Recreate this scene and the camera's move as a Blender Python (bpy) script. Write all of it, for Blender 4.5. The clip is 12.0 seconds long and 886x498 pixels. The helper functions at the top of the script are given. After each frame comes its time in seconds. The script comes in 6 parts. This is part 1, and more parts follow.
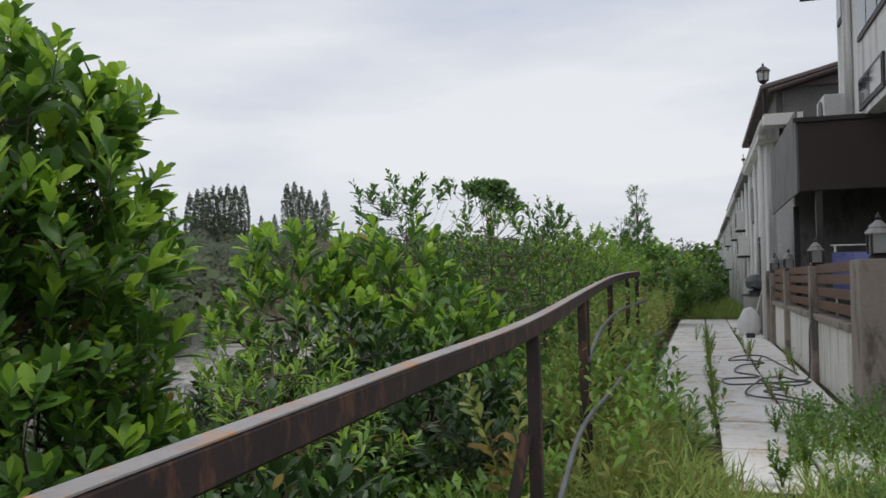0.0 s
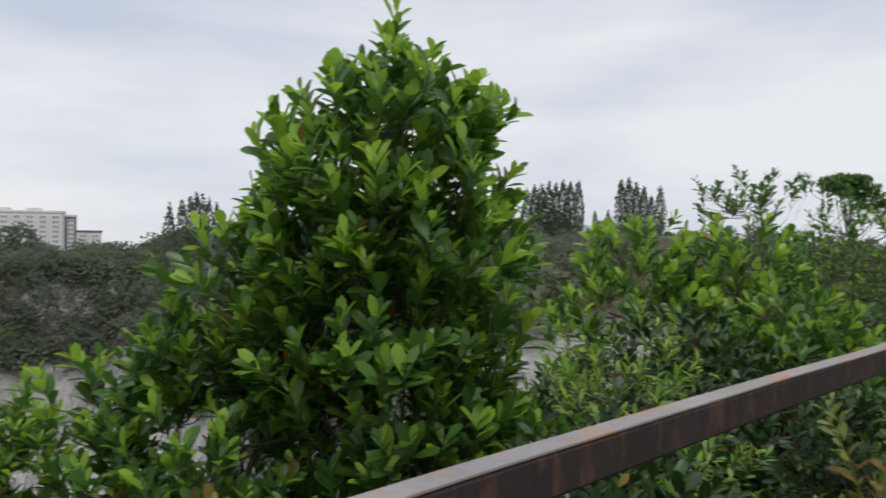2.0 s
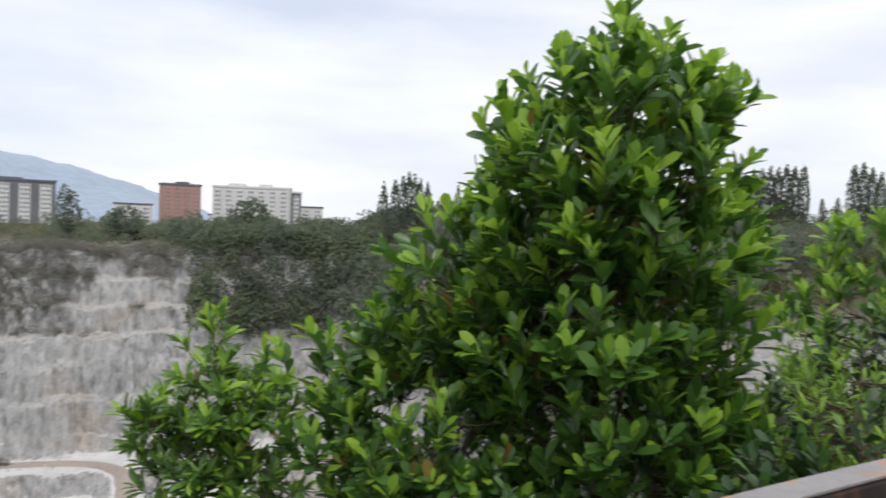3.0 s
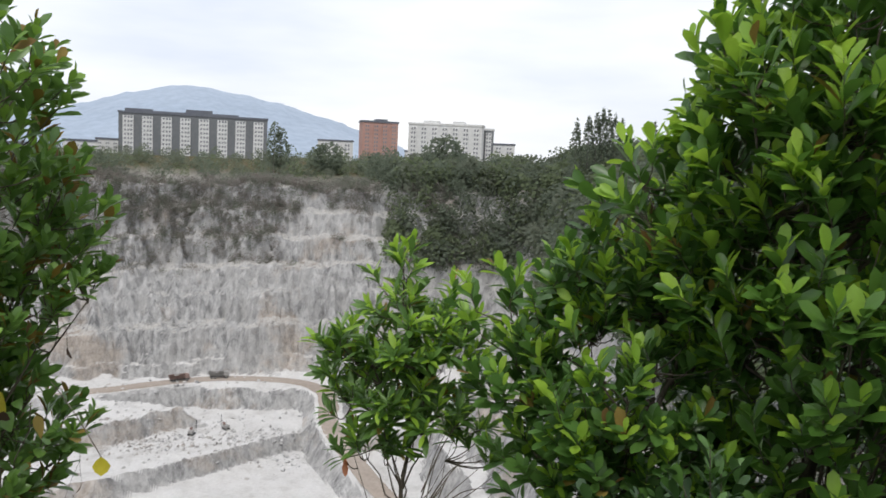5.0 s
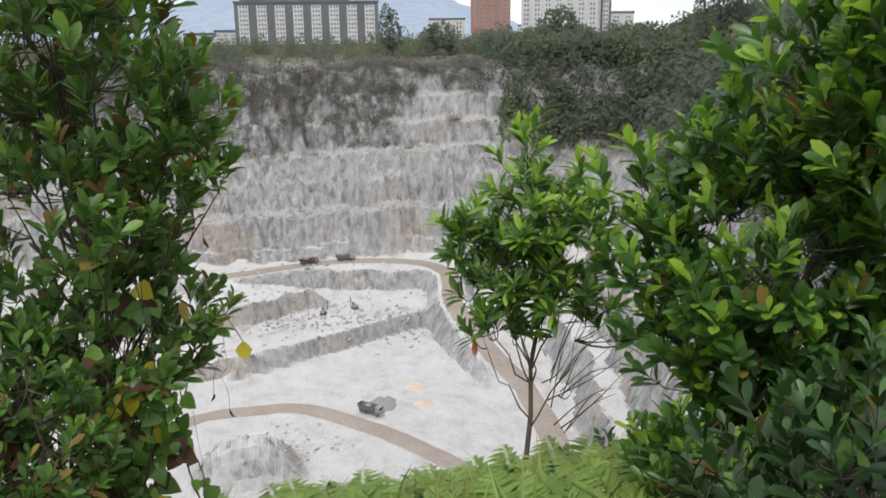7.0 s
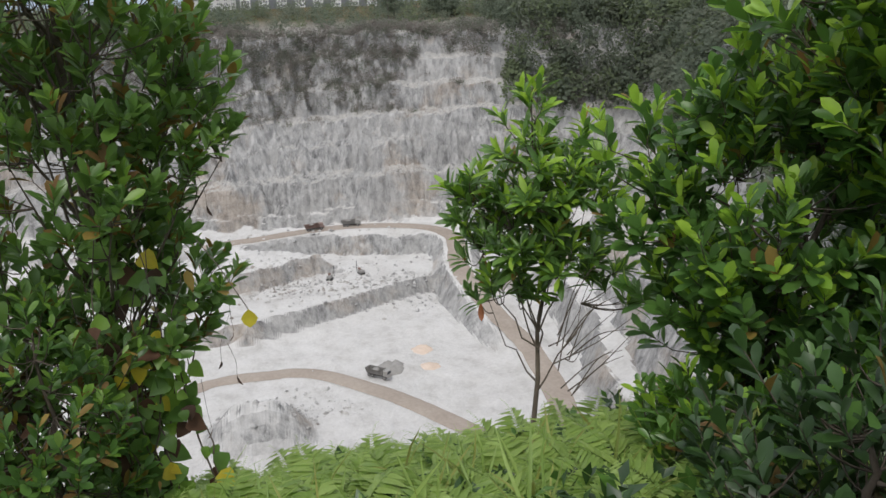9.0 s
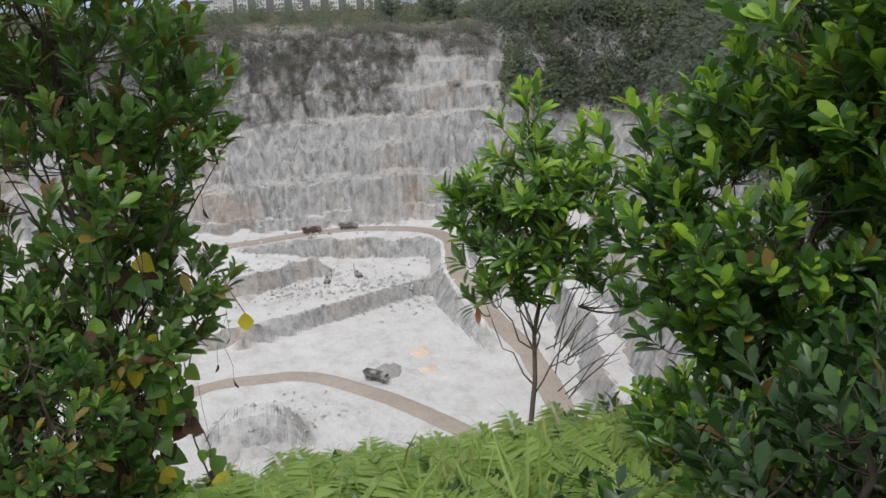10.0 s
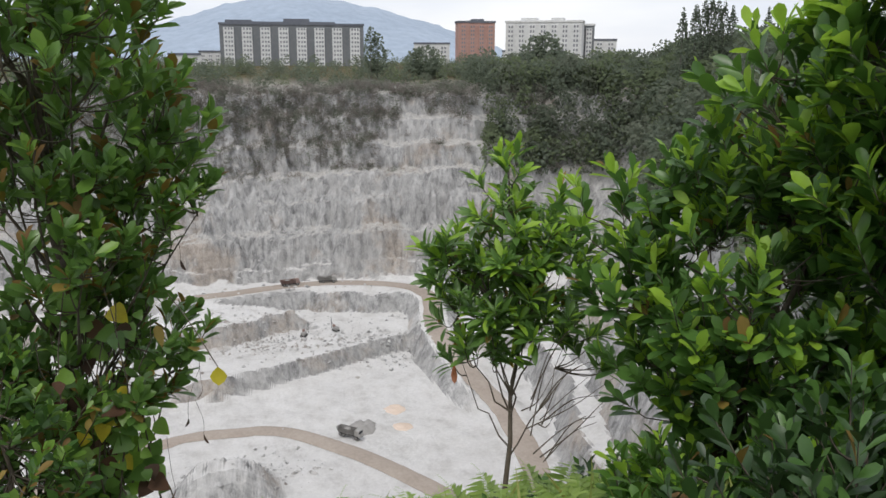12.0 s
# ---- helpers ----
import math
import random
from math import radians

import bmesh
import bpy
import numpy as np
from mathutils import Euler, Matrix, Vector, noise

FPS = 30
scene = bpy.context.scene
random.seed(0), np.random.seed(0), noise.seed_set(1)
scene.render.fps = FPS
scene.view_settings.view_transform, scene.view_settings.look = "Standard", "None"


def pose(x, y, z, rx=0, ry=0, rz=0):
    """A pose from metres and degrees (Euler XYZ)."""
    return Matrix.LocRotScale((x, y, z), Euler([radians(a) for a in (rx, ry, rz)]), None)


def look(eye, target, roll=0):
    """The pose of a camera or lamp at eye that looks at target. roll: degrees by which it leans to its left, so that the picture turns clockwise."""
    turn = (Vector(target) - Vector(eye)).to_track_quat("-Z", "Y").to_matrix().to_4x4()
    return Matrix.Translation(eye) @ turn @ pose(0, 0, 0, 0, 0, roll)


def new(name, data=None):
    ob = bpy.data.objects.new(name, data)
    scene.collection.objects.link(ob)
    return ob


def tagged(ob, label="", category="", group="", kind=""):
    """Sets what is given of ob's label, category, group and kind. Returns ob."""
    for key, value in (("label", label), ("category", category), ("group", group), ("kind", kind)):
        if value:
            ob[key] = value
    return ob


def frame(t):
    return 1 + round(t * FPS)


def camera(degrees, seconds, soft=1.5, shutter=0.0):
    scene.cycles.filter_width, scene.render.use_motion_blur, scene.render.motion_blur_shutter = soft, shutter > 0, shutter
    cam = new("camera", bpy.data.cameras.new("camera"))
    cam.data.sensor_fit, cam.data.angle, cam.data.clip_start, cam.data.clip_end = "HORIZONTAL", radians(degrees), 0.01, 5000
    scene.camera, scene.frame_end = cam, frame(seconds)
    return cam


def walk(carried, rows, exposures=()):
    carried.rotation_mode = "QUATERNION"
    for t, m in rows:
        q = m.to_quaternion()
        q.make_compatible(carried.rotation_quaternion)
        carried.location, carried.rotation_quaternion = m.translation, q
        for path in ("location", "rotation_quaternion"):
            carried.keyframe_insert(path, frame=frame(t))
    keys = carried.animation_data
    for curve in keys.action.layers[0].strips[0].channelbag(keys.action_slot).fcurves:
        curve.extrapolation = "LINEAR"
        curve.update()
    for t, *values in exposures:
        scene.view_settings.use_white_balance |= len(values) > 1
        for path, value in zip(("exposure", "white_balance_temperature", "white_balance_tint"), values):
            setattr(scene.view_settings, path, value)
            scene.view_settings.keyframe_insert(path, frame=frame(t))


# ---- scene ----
# camera and walk: t, x, y, z, yaw, pitch, roll
cam = camera(56.1, 12.0, shutter=0.4)
PATH = [
    (0.0, -0.002, 0.000, 1.502, 14.78, 0.36, 1.55),
    (0.5, -0.006, -0.014, 1.507, 17.09, 0.35, 1.39),
    (1.0, -0.006, -0.043, 1.515, 22.19, 0.43, 1.01),
    (1.5, -0.013, -0.053, 1.522, 30.14, 0.44, 0.44),
    (2.0, -0.062, -0.059, 1.518, 37.37, 0.32, -0.27),
    (2.5, -0.100, -0.077, 1.530, 43.25, -0.31, -1.23),
    (3.0, -0.176, -0.086, 1.540, 51.43, -1.21, -2.11),
    (3.5, -0.215, -0.038, 1.535, 56.77, -1.95, -2.32),
    (5.5, -0.471, 0.060, 1.500, 66.54, -7.72, -2.30),
    (6.0, -0.510, 0.067, 1.499, 68.38, -9.99, -1.25),
    (6.5, -0.524, 0.066, 1.490, 70.47, -12.09, -0.40),
    (7.0, -0.540, 0.063, 1.487, 72.18, -14.42, 0.74),
    (7.5, -0.548, 0.066, 1.483, 72.54, -16.26, 1.33),
    (9.5, -0.576, 0.079, 1.483, 72.29, -16.90, 1.66),
    (10.0, -0.576, 0.081, 1.482, 72.14, -16.71, 1.63),
    (10.5, -0.573, 0.080, 1.484, 71.58, -15.75, 1.23),
    (11.0, -0.566, 0.082, 1.487, 71.34, -14.06, 0.40),
    (11.5, -0.569, 0.081, 1.490, 71.11, -13.01, -0.09),
    (12.0, -0.575, 0.085, 1.494, 71.15, -12.84, -0.23),
]
EXPOSURES = [(0.0, 0.0), (2.0, 0.0), (2.5, 0.15), (3.5, 0.42), (5.5, 0.38), (6.5, 0.42), (7.5, 0.4), (9.5, 0.27), (12.0, 0.27)]
walk(cam, [(t, pose(x, y, z, 90 + pitch, roll, yaw)) for t, x, y, z, yaw, pitch, roll in PATH], EXPOSURES)

# world and light: a bright overcast sky
world = bpy.data.worlds.new("overcast_sky")
scene.world = world
world.use_nodes = True
wn, wl = world.node_tree.nodes, world.node_tree.links
wn.clear()
w_out = wn.new("ShaderNodeOutputWorld")
w_sky = wn.new("ShaderNodeTexSky")
w_sky.sky_type = "NISHITA"
w_sky.sun_disc = False
w_sky.sun_elevation = radians(52)
w_sky.sun_rotation = radians(250)
w_bg_sky = wn.new("ShaderNodeBackground")
w_bg_sky.inputs["Strength"].default_value = 0.09
wl.new(w_sky.outputs[0], w_bg_sky.inputs["Color"])
w_co = wn.new("ShaderNodeTexCoord")
w_map = wn.new("ShaderNodeMapping")
w_map.inputs["Scale"].default_value = (1.0, 1.0, 4.5)
wl.new(w_co.outputs["Generated"], w_map.inputs["Vector"])
w_no = wn.new("ShaderNodeTexNoise")
w_no.inputs["Scale"].default_value = 1.7
w_no.inputs["Detail"].default_value = 5.0
w_no.inputs["Roughness"].default_value = 0.5
wl.new(w_map.outputs[0], w_no.inputs["Vector"])
w_ra = wn.new("ShaderNodeValToRGB")
w_ra.color_ramp.elements[0].position = 0.34
w_ra.color_ramp.elements[0].color = (0.58, 0.63, 0.75, 1)
w_ra.color_ramp.elements[1].position = 0.62
w_ra.color_ramp.elements[1].color = (0.86, 0.87, 0.90, 1)
wl.new(w_no.outputs["Fac"], w_ra.inputs["Fac"])
w_bg_cl = wn.new("ShaderNodeBackground")
w_bg_cl.inputs["Strength"].default_value = 1.0
wl.new(w_ra.outputs[0], w_bg_cl.inputs["Color"])
w_mix = wn.new("ShaderNodeMixShader")
w_mix.inputs[0].default_value = 0.9
wl.new(w_bg_sky.outputs[0], w_mix.inputs[1])
wl.new(w_bg_cl.outputs[0], w_mix.inputs[2])
wl.new(w_mix.outputs[0], w_out.inputs["Surface"])

sun = new("sun", bpy.data.lights.new("sun", "SUN"))
sun.data.energy = 1.4
sun.data.angle = radians(25)
sun.data.color = (1.0, 0.96, 0.9)
sun.matrix_world = look((6, -4, 12), (0, 0, 0))


# ---- materials ----
def shader(name, rough=0.6, metal=0.0, spec=0.5):
    m = bpy.data.materials.new(name)
    m.use_nodes = True
    b = m.node_tree.nodes["Principled BSDF"]
    b.inputs["Roughness"].default_value = rough
    b.inputs["Metallic"].default_value = metal
    b.inputs["Specular IOR Level"].default_value = spec
    return m, m.node_tree.nodes, m.node_tree.links, b


def noise_fac(n, l, scale, detail=6.0, rough=0.6, stretch=(1, 1, 1), world_space=True):
    co = n.new("ShaderNodeTexCoord")
    mp = n.new("ShaderNodeMapping")
    mp.inputs["Scale"].default_value = stretch
    l.new(co.outputs["Object"], mp.inputs["Vector"])
    t = n.new("ShaderNodeTexNoise")
    t.inputs["Scale"].default_value = scale
    t.inputs["Detail"].default_value = detail
    t.inputs["Roughness"].default_value = rough
    l.new(mp.outputs[0], t.inputs["Vector"])
    return t.outputs["Fac"]


def ramp(n, l, fac, stops):
    r = n.new("ShaderNodeValToRGB")
    while len(r.color_ramp.elements) < len(stops):
        r.color_ramp.elements.new(0.5)
    for e, (p, c) in zip(r.color_ramp.elements, stops):
        e.position = p
        e.color = (*c, 1)
    l.new(fac, r.inputs["Fac"])
    return r.outputs["Color"]


def mixed(n, l, fac, a, b, mode="MIX"):
    m = n.new("ShaderNodeMix")
    m.data_type, m.blend_type = "RGBA", mode
    if isinstance(fac, float):
        m.inputs[0].default_value = fac
    else:
        l.new(fac, m.inputs[0])
    l.new(a, m.inputs[6])
    if isinstance(b, tuple):
        m.inputs[7].default_value = (*b, 1)
    else:
        l.new(b, m.inputs[7])
    return m.outputs[2]


def bump(n, l, b, fac, strength, dist):
    u = n.new("ShaderNodeBump")
    u.inputs["Strength"].default_value = strength
    u.inputs["Distance"].default_value = dist
    l.new(fac, u.inputs["Height"])
    l.new(u.outputs[0], b.inputs["Normal"])


def worn(name, c1, c2, rough=0.7, big=1.5, small=25.0, depth=0.004, metal=0.0, stain=None, stretch=(1, 1, 1)):
    """A surface with two tones at a large scale, fine grain and slight relief."""
    m, n, l, b = shader(name, rough, metal)
    f1 = noise_fac(n, l, big, 5, 0.6, stretch)
    f2 = noise_fac(n, l, small, 4, 0.6)
    col = ramp(n, l, f1, [(0.35, c1), (0.68, c2)])
    mid = tuple((p + q) * 0.5 for p, q in zip(c1, c2))
    col = mixed(n, l, 0.35, col, ramp(n, l, f2, [(0.3, tuple(v * 0.7 for v in mid)), (0.7, tuple(min(1, v * 1.25) for v in mid))]))
    if stain:
        f3 = noise_fac(n, l, big * 2.3, 6, 0.7, (stretch[0] * 1.3, stretch[1] * 1.3, stretch[2] * 0.5))
        s = ramp(n, l, f3, [(0.52, (0, 0, 0)), (0.62, (1, 1, 1))])
        col = mixed(n, l, s, col, stain)
    l.new(col, b.inputs["Base Color"])
    bump(n, l, b, f2, 0.5, depth)
    return m


def leaf_material(name, dark, light, rough=0.42, through_amount=0.28):
    """Foliage: each leaf has a tone of its own, light passes through in part."""
    m, n, l, b = shader(name, rough, 0.0, 0.55)
    g = n.new("ShaderNodeNewGeometry")
    oi = n.new("ShaderNodeObjectInfo")
    add = n.new("ShaderNodeMath")
    add.operation = "ADD"
    l.new(g.outputs["Random Per Island"], add.inputs[0])
    l.new(oi.outputs["Random"], add.inputs[1])
    fr = n.new("ShaderNodeMath")
    fr.operation = "FRACT"
    l.new(add.outputs[0], fr.inputs[0])
    mid = tuple((p + q) * 0.5 for p, q in zip(dark, light))
    col = ramp(n, l, fr.outputs[0], [(0.0, dark), (0.55, mid), (1.0, light)])
    f = noise_fac(n, l, 30.0, 3)
    col = mixed(n, l, 0.25, col, ramp(n, l, f, [(0.3, tuple(v * 0.6 for v in mid)), (0.75, tuple(v * 1.3 for v in mid))]))
    l.new(col, b.inputs["Base Color"])
    tr = n.new("ShaderNodeBsdfTranslucent")
    l.new(mixed(n, l, 0.5, col, tuple(min(1, v * 1.6) for v in light)), tr.inputs["Color"])
    mx = n.new("ShaderNodeMixShader")
    mx.inputs[0].default_value = through_amount
    l.new(b.outputs[0], mx.inputs[1])
    l.new(tr.outputs[0], mx.inputs[2])
    l.new(mx.outputs[0], n["Material Output"].inputs["Surface"])
    return m


LEAF = leaf_material("leaf_mature", (0.038, 0.098, 0.018), (0.12, 0.245, 0.04), 0.34, 0.3)
LEAF_MID = leaf_material("leaf_mid", (0.06, 0.135, 0.03), (0.17, 0.30, 0.065), 0.34, 0.32)
# darkened leaf green: deep shade under the growth is put into the colour
LEAF_SHADE = leaf_material("leaf_shaded", (0.017, 0.043, 0.012), (0.044, 0.098, 0.022), 0.4, 0.15)
LEAF_YOUNG = leaf_material("leaf_young", (0.19, 0.36, 0.035), (0.36, 0.54, 0.06), 0.42, 0.4)
LEAF_SMALL = leaf_material("leaf_small", (0.09, 0.19, 0.03), (0.24, 0.40, 0.06), 0.42, 0.35)
LEAF_DRY = leaf_material("leaf_dry", (0.13, 0.06, 0.02), (0.30, 0.22, 0.04), 0.7, 0.2)
LEAF_DARK = leaf_material("leaf_dark", (0.045, 0.108, 0.024), (0.12, 0.24, 0.05), 0.38, 0.3)
FERN = leaf_material("fern_leaf", (0.15, 0.25, 0.045), (0.36, 0.48, 0.13), 0.5, 0.38)
GRASS = leaf_material("grass_blade", (0.12, 0.18, 0.03), (0.36, 0.37, 0.10), 0.6, 0.35)
# far green, lightened and softened so the colour carries the haze
FAR_WOOD = leaf_material("far_foliage_hazed", (0.11, 0.135, 0.10), (0.175, 0.205, 0.145), 0.95, 0.5)
# scrub grey-brown, also lifted in colour for haze
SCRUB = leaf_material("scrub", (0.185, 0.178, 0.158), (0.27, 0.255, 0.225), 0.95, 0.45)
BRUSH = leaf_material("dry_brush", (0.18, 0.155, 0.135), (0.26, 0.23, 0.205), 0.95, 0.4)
BARK = worn("bark", (0.07, 0.055, 0.04), (0.16, 0.13, 0.10), 0.9, 8.0, 60.0, 0.01)
FAR_BARK = worn("far_bark", (0.12, 0.11, 0.10), (0.2, 0.18, 0.16), 0.9, 1.0, 8.0, 0.02)
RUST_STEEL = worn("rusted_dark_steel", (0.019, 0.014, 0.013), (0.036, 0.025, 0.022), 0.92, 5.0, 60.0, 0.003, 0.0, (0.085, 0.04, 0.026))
PALE_STEEL = worn("pale_steel_top", (0.22, 0.205, 0.20), (0.34, 0.32, 0.315), 0.6, 3.5, 60.0, 0.002, 0.0, (0.42, 0.21, 0.09))
OLD_CONCRETE = worn("old_concrete", (0.20, 0.17, 0.14), (0.30, 0.26, 0.22), 0.85, 1.5, 30.0, 0.004, 0, (0.12, 0.11, 0.09))
SLAB = worn("pale_concrete_slab", (0.78, 0.74, 0.70), (0.90, 0.88, 0.85), 0.85, 0.9, 22.0, 0.003, 0, (0.66, 0.56, 0.46))
WHITE_WALL = worn("white_plaster", (0.70, 0.69, 0.67), (0.80, 0.79, 0.77), 0.8, 0.7, 18.0, 0.002, 0, (0.46, 0.45, 0.42), (2, 2, 0.4))
CREAM_WALL = worn("cream_plaster", (0.66, 0.63, 0.58), (0.76, 0.74, 0.69), 0.8, 0.9, 18.0, 0.002, 0, (0.50, 0.49, 0.42), (2, 2, 0.5))
# grey plaster; on porch and under-roof walls the grey stands for shade
GREY_WALL = worn("grey_and_shaded_plaster", (0.15, 0.145, 0.14), (0.21, 0.20, 0.195), 0.8, 0.9, 18.0, 0.002, 0, (0.11, 0.105, 0.10))
PILLAR_PAINT = worn("brown_grey_paint", (0.24, 0.195, 0.165), (0.32, 0.27, 0.23), 0.7, 1.2, 25.0, 0.002, 0, (0.12, 0.10, 0.085))
BROWN_BOARD = worn("dark_brown_board", (0.030, 0.018, 0.015), (0.045, 0.028, 0.024), 0.55, 0.8, 20.0, 0.001)
DARK_METAL = worn("dark_painted_metal", (0.022, 0.018, 0.017), (0.04, 0.033, 0.03), 0.5, 3.0, 40.0, 0.001)
ROOF_TILE = worn("brown_roof_tile", (0.11, 0.085, 0.085), (0.19, 0.15, 0.15), 0.75, 2.0, 30.0, 0.003)
SLAT_WOOD = worn("red_brown_slat", (0.10, 0.045, 0.03), (0.17, 0.08, 0.05), 0.55, 3.0, 40.0, 0.002, 0, None, (1, 6, 6))
PLASTIC_WHITE = worn("white_plastic", (0.62, 0.61, 0.58), (0.70, 0.69, 0.66), 0.5, 2.0, 30.0, 0.0005)
HOSE = worn("grey_rubber_hose", (0.07, 0.075, 0.08), (0.12, 0.125, 0.13), 0.6, 6.0, 60.0, 0.001)
BAG = worn("white_woven_bag", (0.62, 0.62, 0.60), (0.76, 0.75, 0.73), 0.8, 4.0, 60.0, 0.01)
BLACK_BAG = worn("black_plastic", (0.02, 0.02, 0.022), (0.035, 0.035, 0.038), 0.35, 4.0, 30.0, 0.01)
TRUCK_BODY = worn("dusty_vehicle_paint", (0.20, 0.12, 0.10), (0.32, 0.24, 0.21), 0.7, 0.6, 6.0, 0.01)
TRUCK_GREY = worn("dusty_grey_paint", (0.26, 0.25, 0.24), (0.38, 0.37, 0.35), 0.7, 0.6, 6.0, 0.01)
RUBBER = worn("dusty_rubber", (0.06, 0.06, 0.06), (0.11, 0.105, 0.10), 0.9, 2.0, 10.0, 0.01)
ROAD_DIRT = worn("packed_dirt_road", (0.30, 0.25, 0.21), (0.40, 0.345, 0.295), 0.95, 0.06, 0.8, 0.05)
SOIL_ORANGE = worn("orange_soil", (0.60, 0.47, 0.37), (0.70, 0.58, 0.49), 0.95, 0.2, 2.0, 0.05)
PILE_GREY = worn("grey_aggregate", (0.26, 0.25, 0.235), (0.36, 0.345, 0.33), 0.95, 0.3, 3.0, 0.1)
# air haze is painted in as a pale blue-grey base colour
MOUNTAIN = worn("haze_tinted_mountain", (0.30, 0.36, 0.44), (0.345, 0.405, 0.485), 1.0, 0.004, 0.03, 0.5)
BLOCK_WHITE = worn("apartment_white", (0.62, 0.62, 0.61), (0.72, 0.72, 0.71), 0.8, 0.03, 0.4, 0.01)
BLOCK_GREY = worn("apartment_grey", (0.15, 0.16, 0.17), (0.2, 0.21, 0.22), 0.8, 0.03, 0.4, 0.01)
# red brick lightened in its colour to stand for distance haze
BLOCK_BRICK = worn("apartment_brick_hazed", (0.42, 0.25, 0.21), (0.5, 0.32, 0.275), 0.85, 0.05, 0.5, 0.01)
BLOCK_ROOF = worn("apartment_roof", (0.11, 0.12, 0.15), (0.17, 0.18, 0.2), 0.8, 0.03, 0.4, 0.01)
RED_PLASTIC = worn("red_plastic", (0.6, 0.07, 0.06), (0.7, 0.1, 0.08), 0.5, 3.0, 30.0, 0.001)
BLUE_CLOTH = worn("blue_cloth", (0.16, 0.18, 0.42), (0.24, 0.26, 0.52), 0.9, 5.0, 60.0, 0.002)
DEAD_LEAF = leaf_material("leaf_withered", (0.035, 0.02, 0.012), (0.13, 0.06, 0.03), 0.8, 0.12)
YELLOW_LEAF = leaf_material("leaf_yellow", (0.5, 0.42, 0.03), (0.62, 0.52, 0.05), 0.5, 0.3)
RED_LEAF = leaf_material("leaf_red", (0.30, 0.09, 0.03), (0.42, 0.16, 0.06), 0.5, 0.3)

GLASS, gn, gl, gb = shader("window_glass", 0.06, 0.0, 0.6)
gb.inputs["Base Color"].default_value = (0.03, 0.036, 0.045, 1)
LAMP_GLASS, gn, gl, gb = shader("lamp_glass", 0.25)
gb.inputs["Base Color"].default_value = (0.55, 0.56, 0.52, 1)
gb.inputs["Transmission Weight"].default_value = 0.6

# quarry rock and earth: by slope and height
ROCK, rn, rl, rb = shader("quarry_ground", 0.95, 0.0, 0.2)
geo = rn.new("ShaderNodeNewGeometry")
sep = rn.new("ShaderNodeSeparateXYZ")
rl.new(geo.outputs["True Normal"], sep.inputs[0])
pos = rn.new("ShaderNodeSeparateXYZ")
rl.new(geo.outputs["Position"], pos.inputs[0])
streak = noise_fac(rn, rl, 0.22, 10, 0.8, (1, 1, 0.8))
blocky = noise_fac(rn, rl, 0.10, 8, 0.7)
fine = noise_fac(rn, rl, 0.9, 5, 0.7)
flat_col = ramp(rn, rl, blocky, [(0.32, (0.60, 0.58, 0.555)), (0.5, (0.76, 0.745, 0.725)), (0.7, (0.84, 0.825, 0.81))])
old_col = ramp(rn, rl, fine, [(0.32, (0.36, 0.345, 0.315)), (0.5, (0.50, 0.48, 0.45)), (0.7, (0.60, 0.58, 0.55))])
lift = rn.new("ShaderNodeMapRange")
lift.inputs["From Min"].default_value = -101.0
lift.inputs["From Max"].default_value = -90.0
rl.new(pos.outputs["Z"], lift.inputs["Value"])
flat_col = mixed(rn, rl, lift.outputs[0], flat_col, old_col)
broad = noise_fac(rn, rl, 0.035, 4, 0.55)
crack = noise_fac(rn, rl, 0.34, 9, 0.76, (1, 1, 0.3))
# dark low ends paint the shade of cracks into the rock colour
pale_col = ramp(rn, rl, streak, [(0.34, (0.17, 0.168, 0.164)), (0.43, (0.36, 0.354, 0.345)), (0.53, (0.50, 0.49, 0.478)), (0.66, (0.66, 0.65, 0.636))])
dark_col = ramp(rn, rl, crack, [(0.37, (0.045, 0.047, 0.052)), (0.45, (0.19, 0.192, 0.196)), (0.52, (0.38, 0.38, 0.378)), (0.62, (0.60, 0.594, 0.585))])
wall_col = mixed(rn, rl, ramp(rn, rl, broad, [(0.40, (0.25, 0.25, 0.25)), (0.56, (0.95, 0.95, 0.95))]), pale_col, dark_col)
cell_map = rn.new("ShaderNodeMapping")
cell_map.inputs["Scale"].default_value = (1, 1, 0.55)
cell_co = rn.new("ShaderNodeTexCoord")
rl.new(cell_co.outputs["Object"], cell_map.inputs["Vector"])
cell = rn.new("ShaderNodeTexVoronoi")
cell.inputs["Scale"].default_value = 0.42
rl.new(cell_map.outputs[0], cell.inputs["Vector"])
wall_col = mixed(rn, rl, 0.28, wall_col, ramp(rn, rl, cell.outputs["Color"], [(0.15, (0.15, 0.15, 0.15)), (0.5, (0.50, 0.492, 0.48)), (0.85, (0.74, 0.73, 0.715))]))
tint = ramp(rn, rl, noise_fac(rn, rl, 0.03, 6, 0.65), [(0.52, (0, 0, 0)), (0.62, (0.62, 0.62, 0.62))])
wall_col = mixed(rn, rl, tint, wall_col, ramp(rn, rl, streak, [(0.38, (0.20, 0.155, 0.12)), (0.52, (0.50, 0.40, 0.31)), (0.66, (0.62, 0.53, 0.44))]))
steep = ramp(rn, rl, sep.outputs["Z"], [(0.62, (1, 1, 1)), (0.9, (0, 0, 0))])
rock_col = mixed(rn, rl, steep, flat_col, wall_col)
rock_col = mixed(rn, rl, 0.2, rock_col, ramp(rn, rl, fine, [(0.3, (0.22, 0.21, 0.20)), (0.7, (0.68, 0.665, 0.645))]))
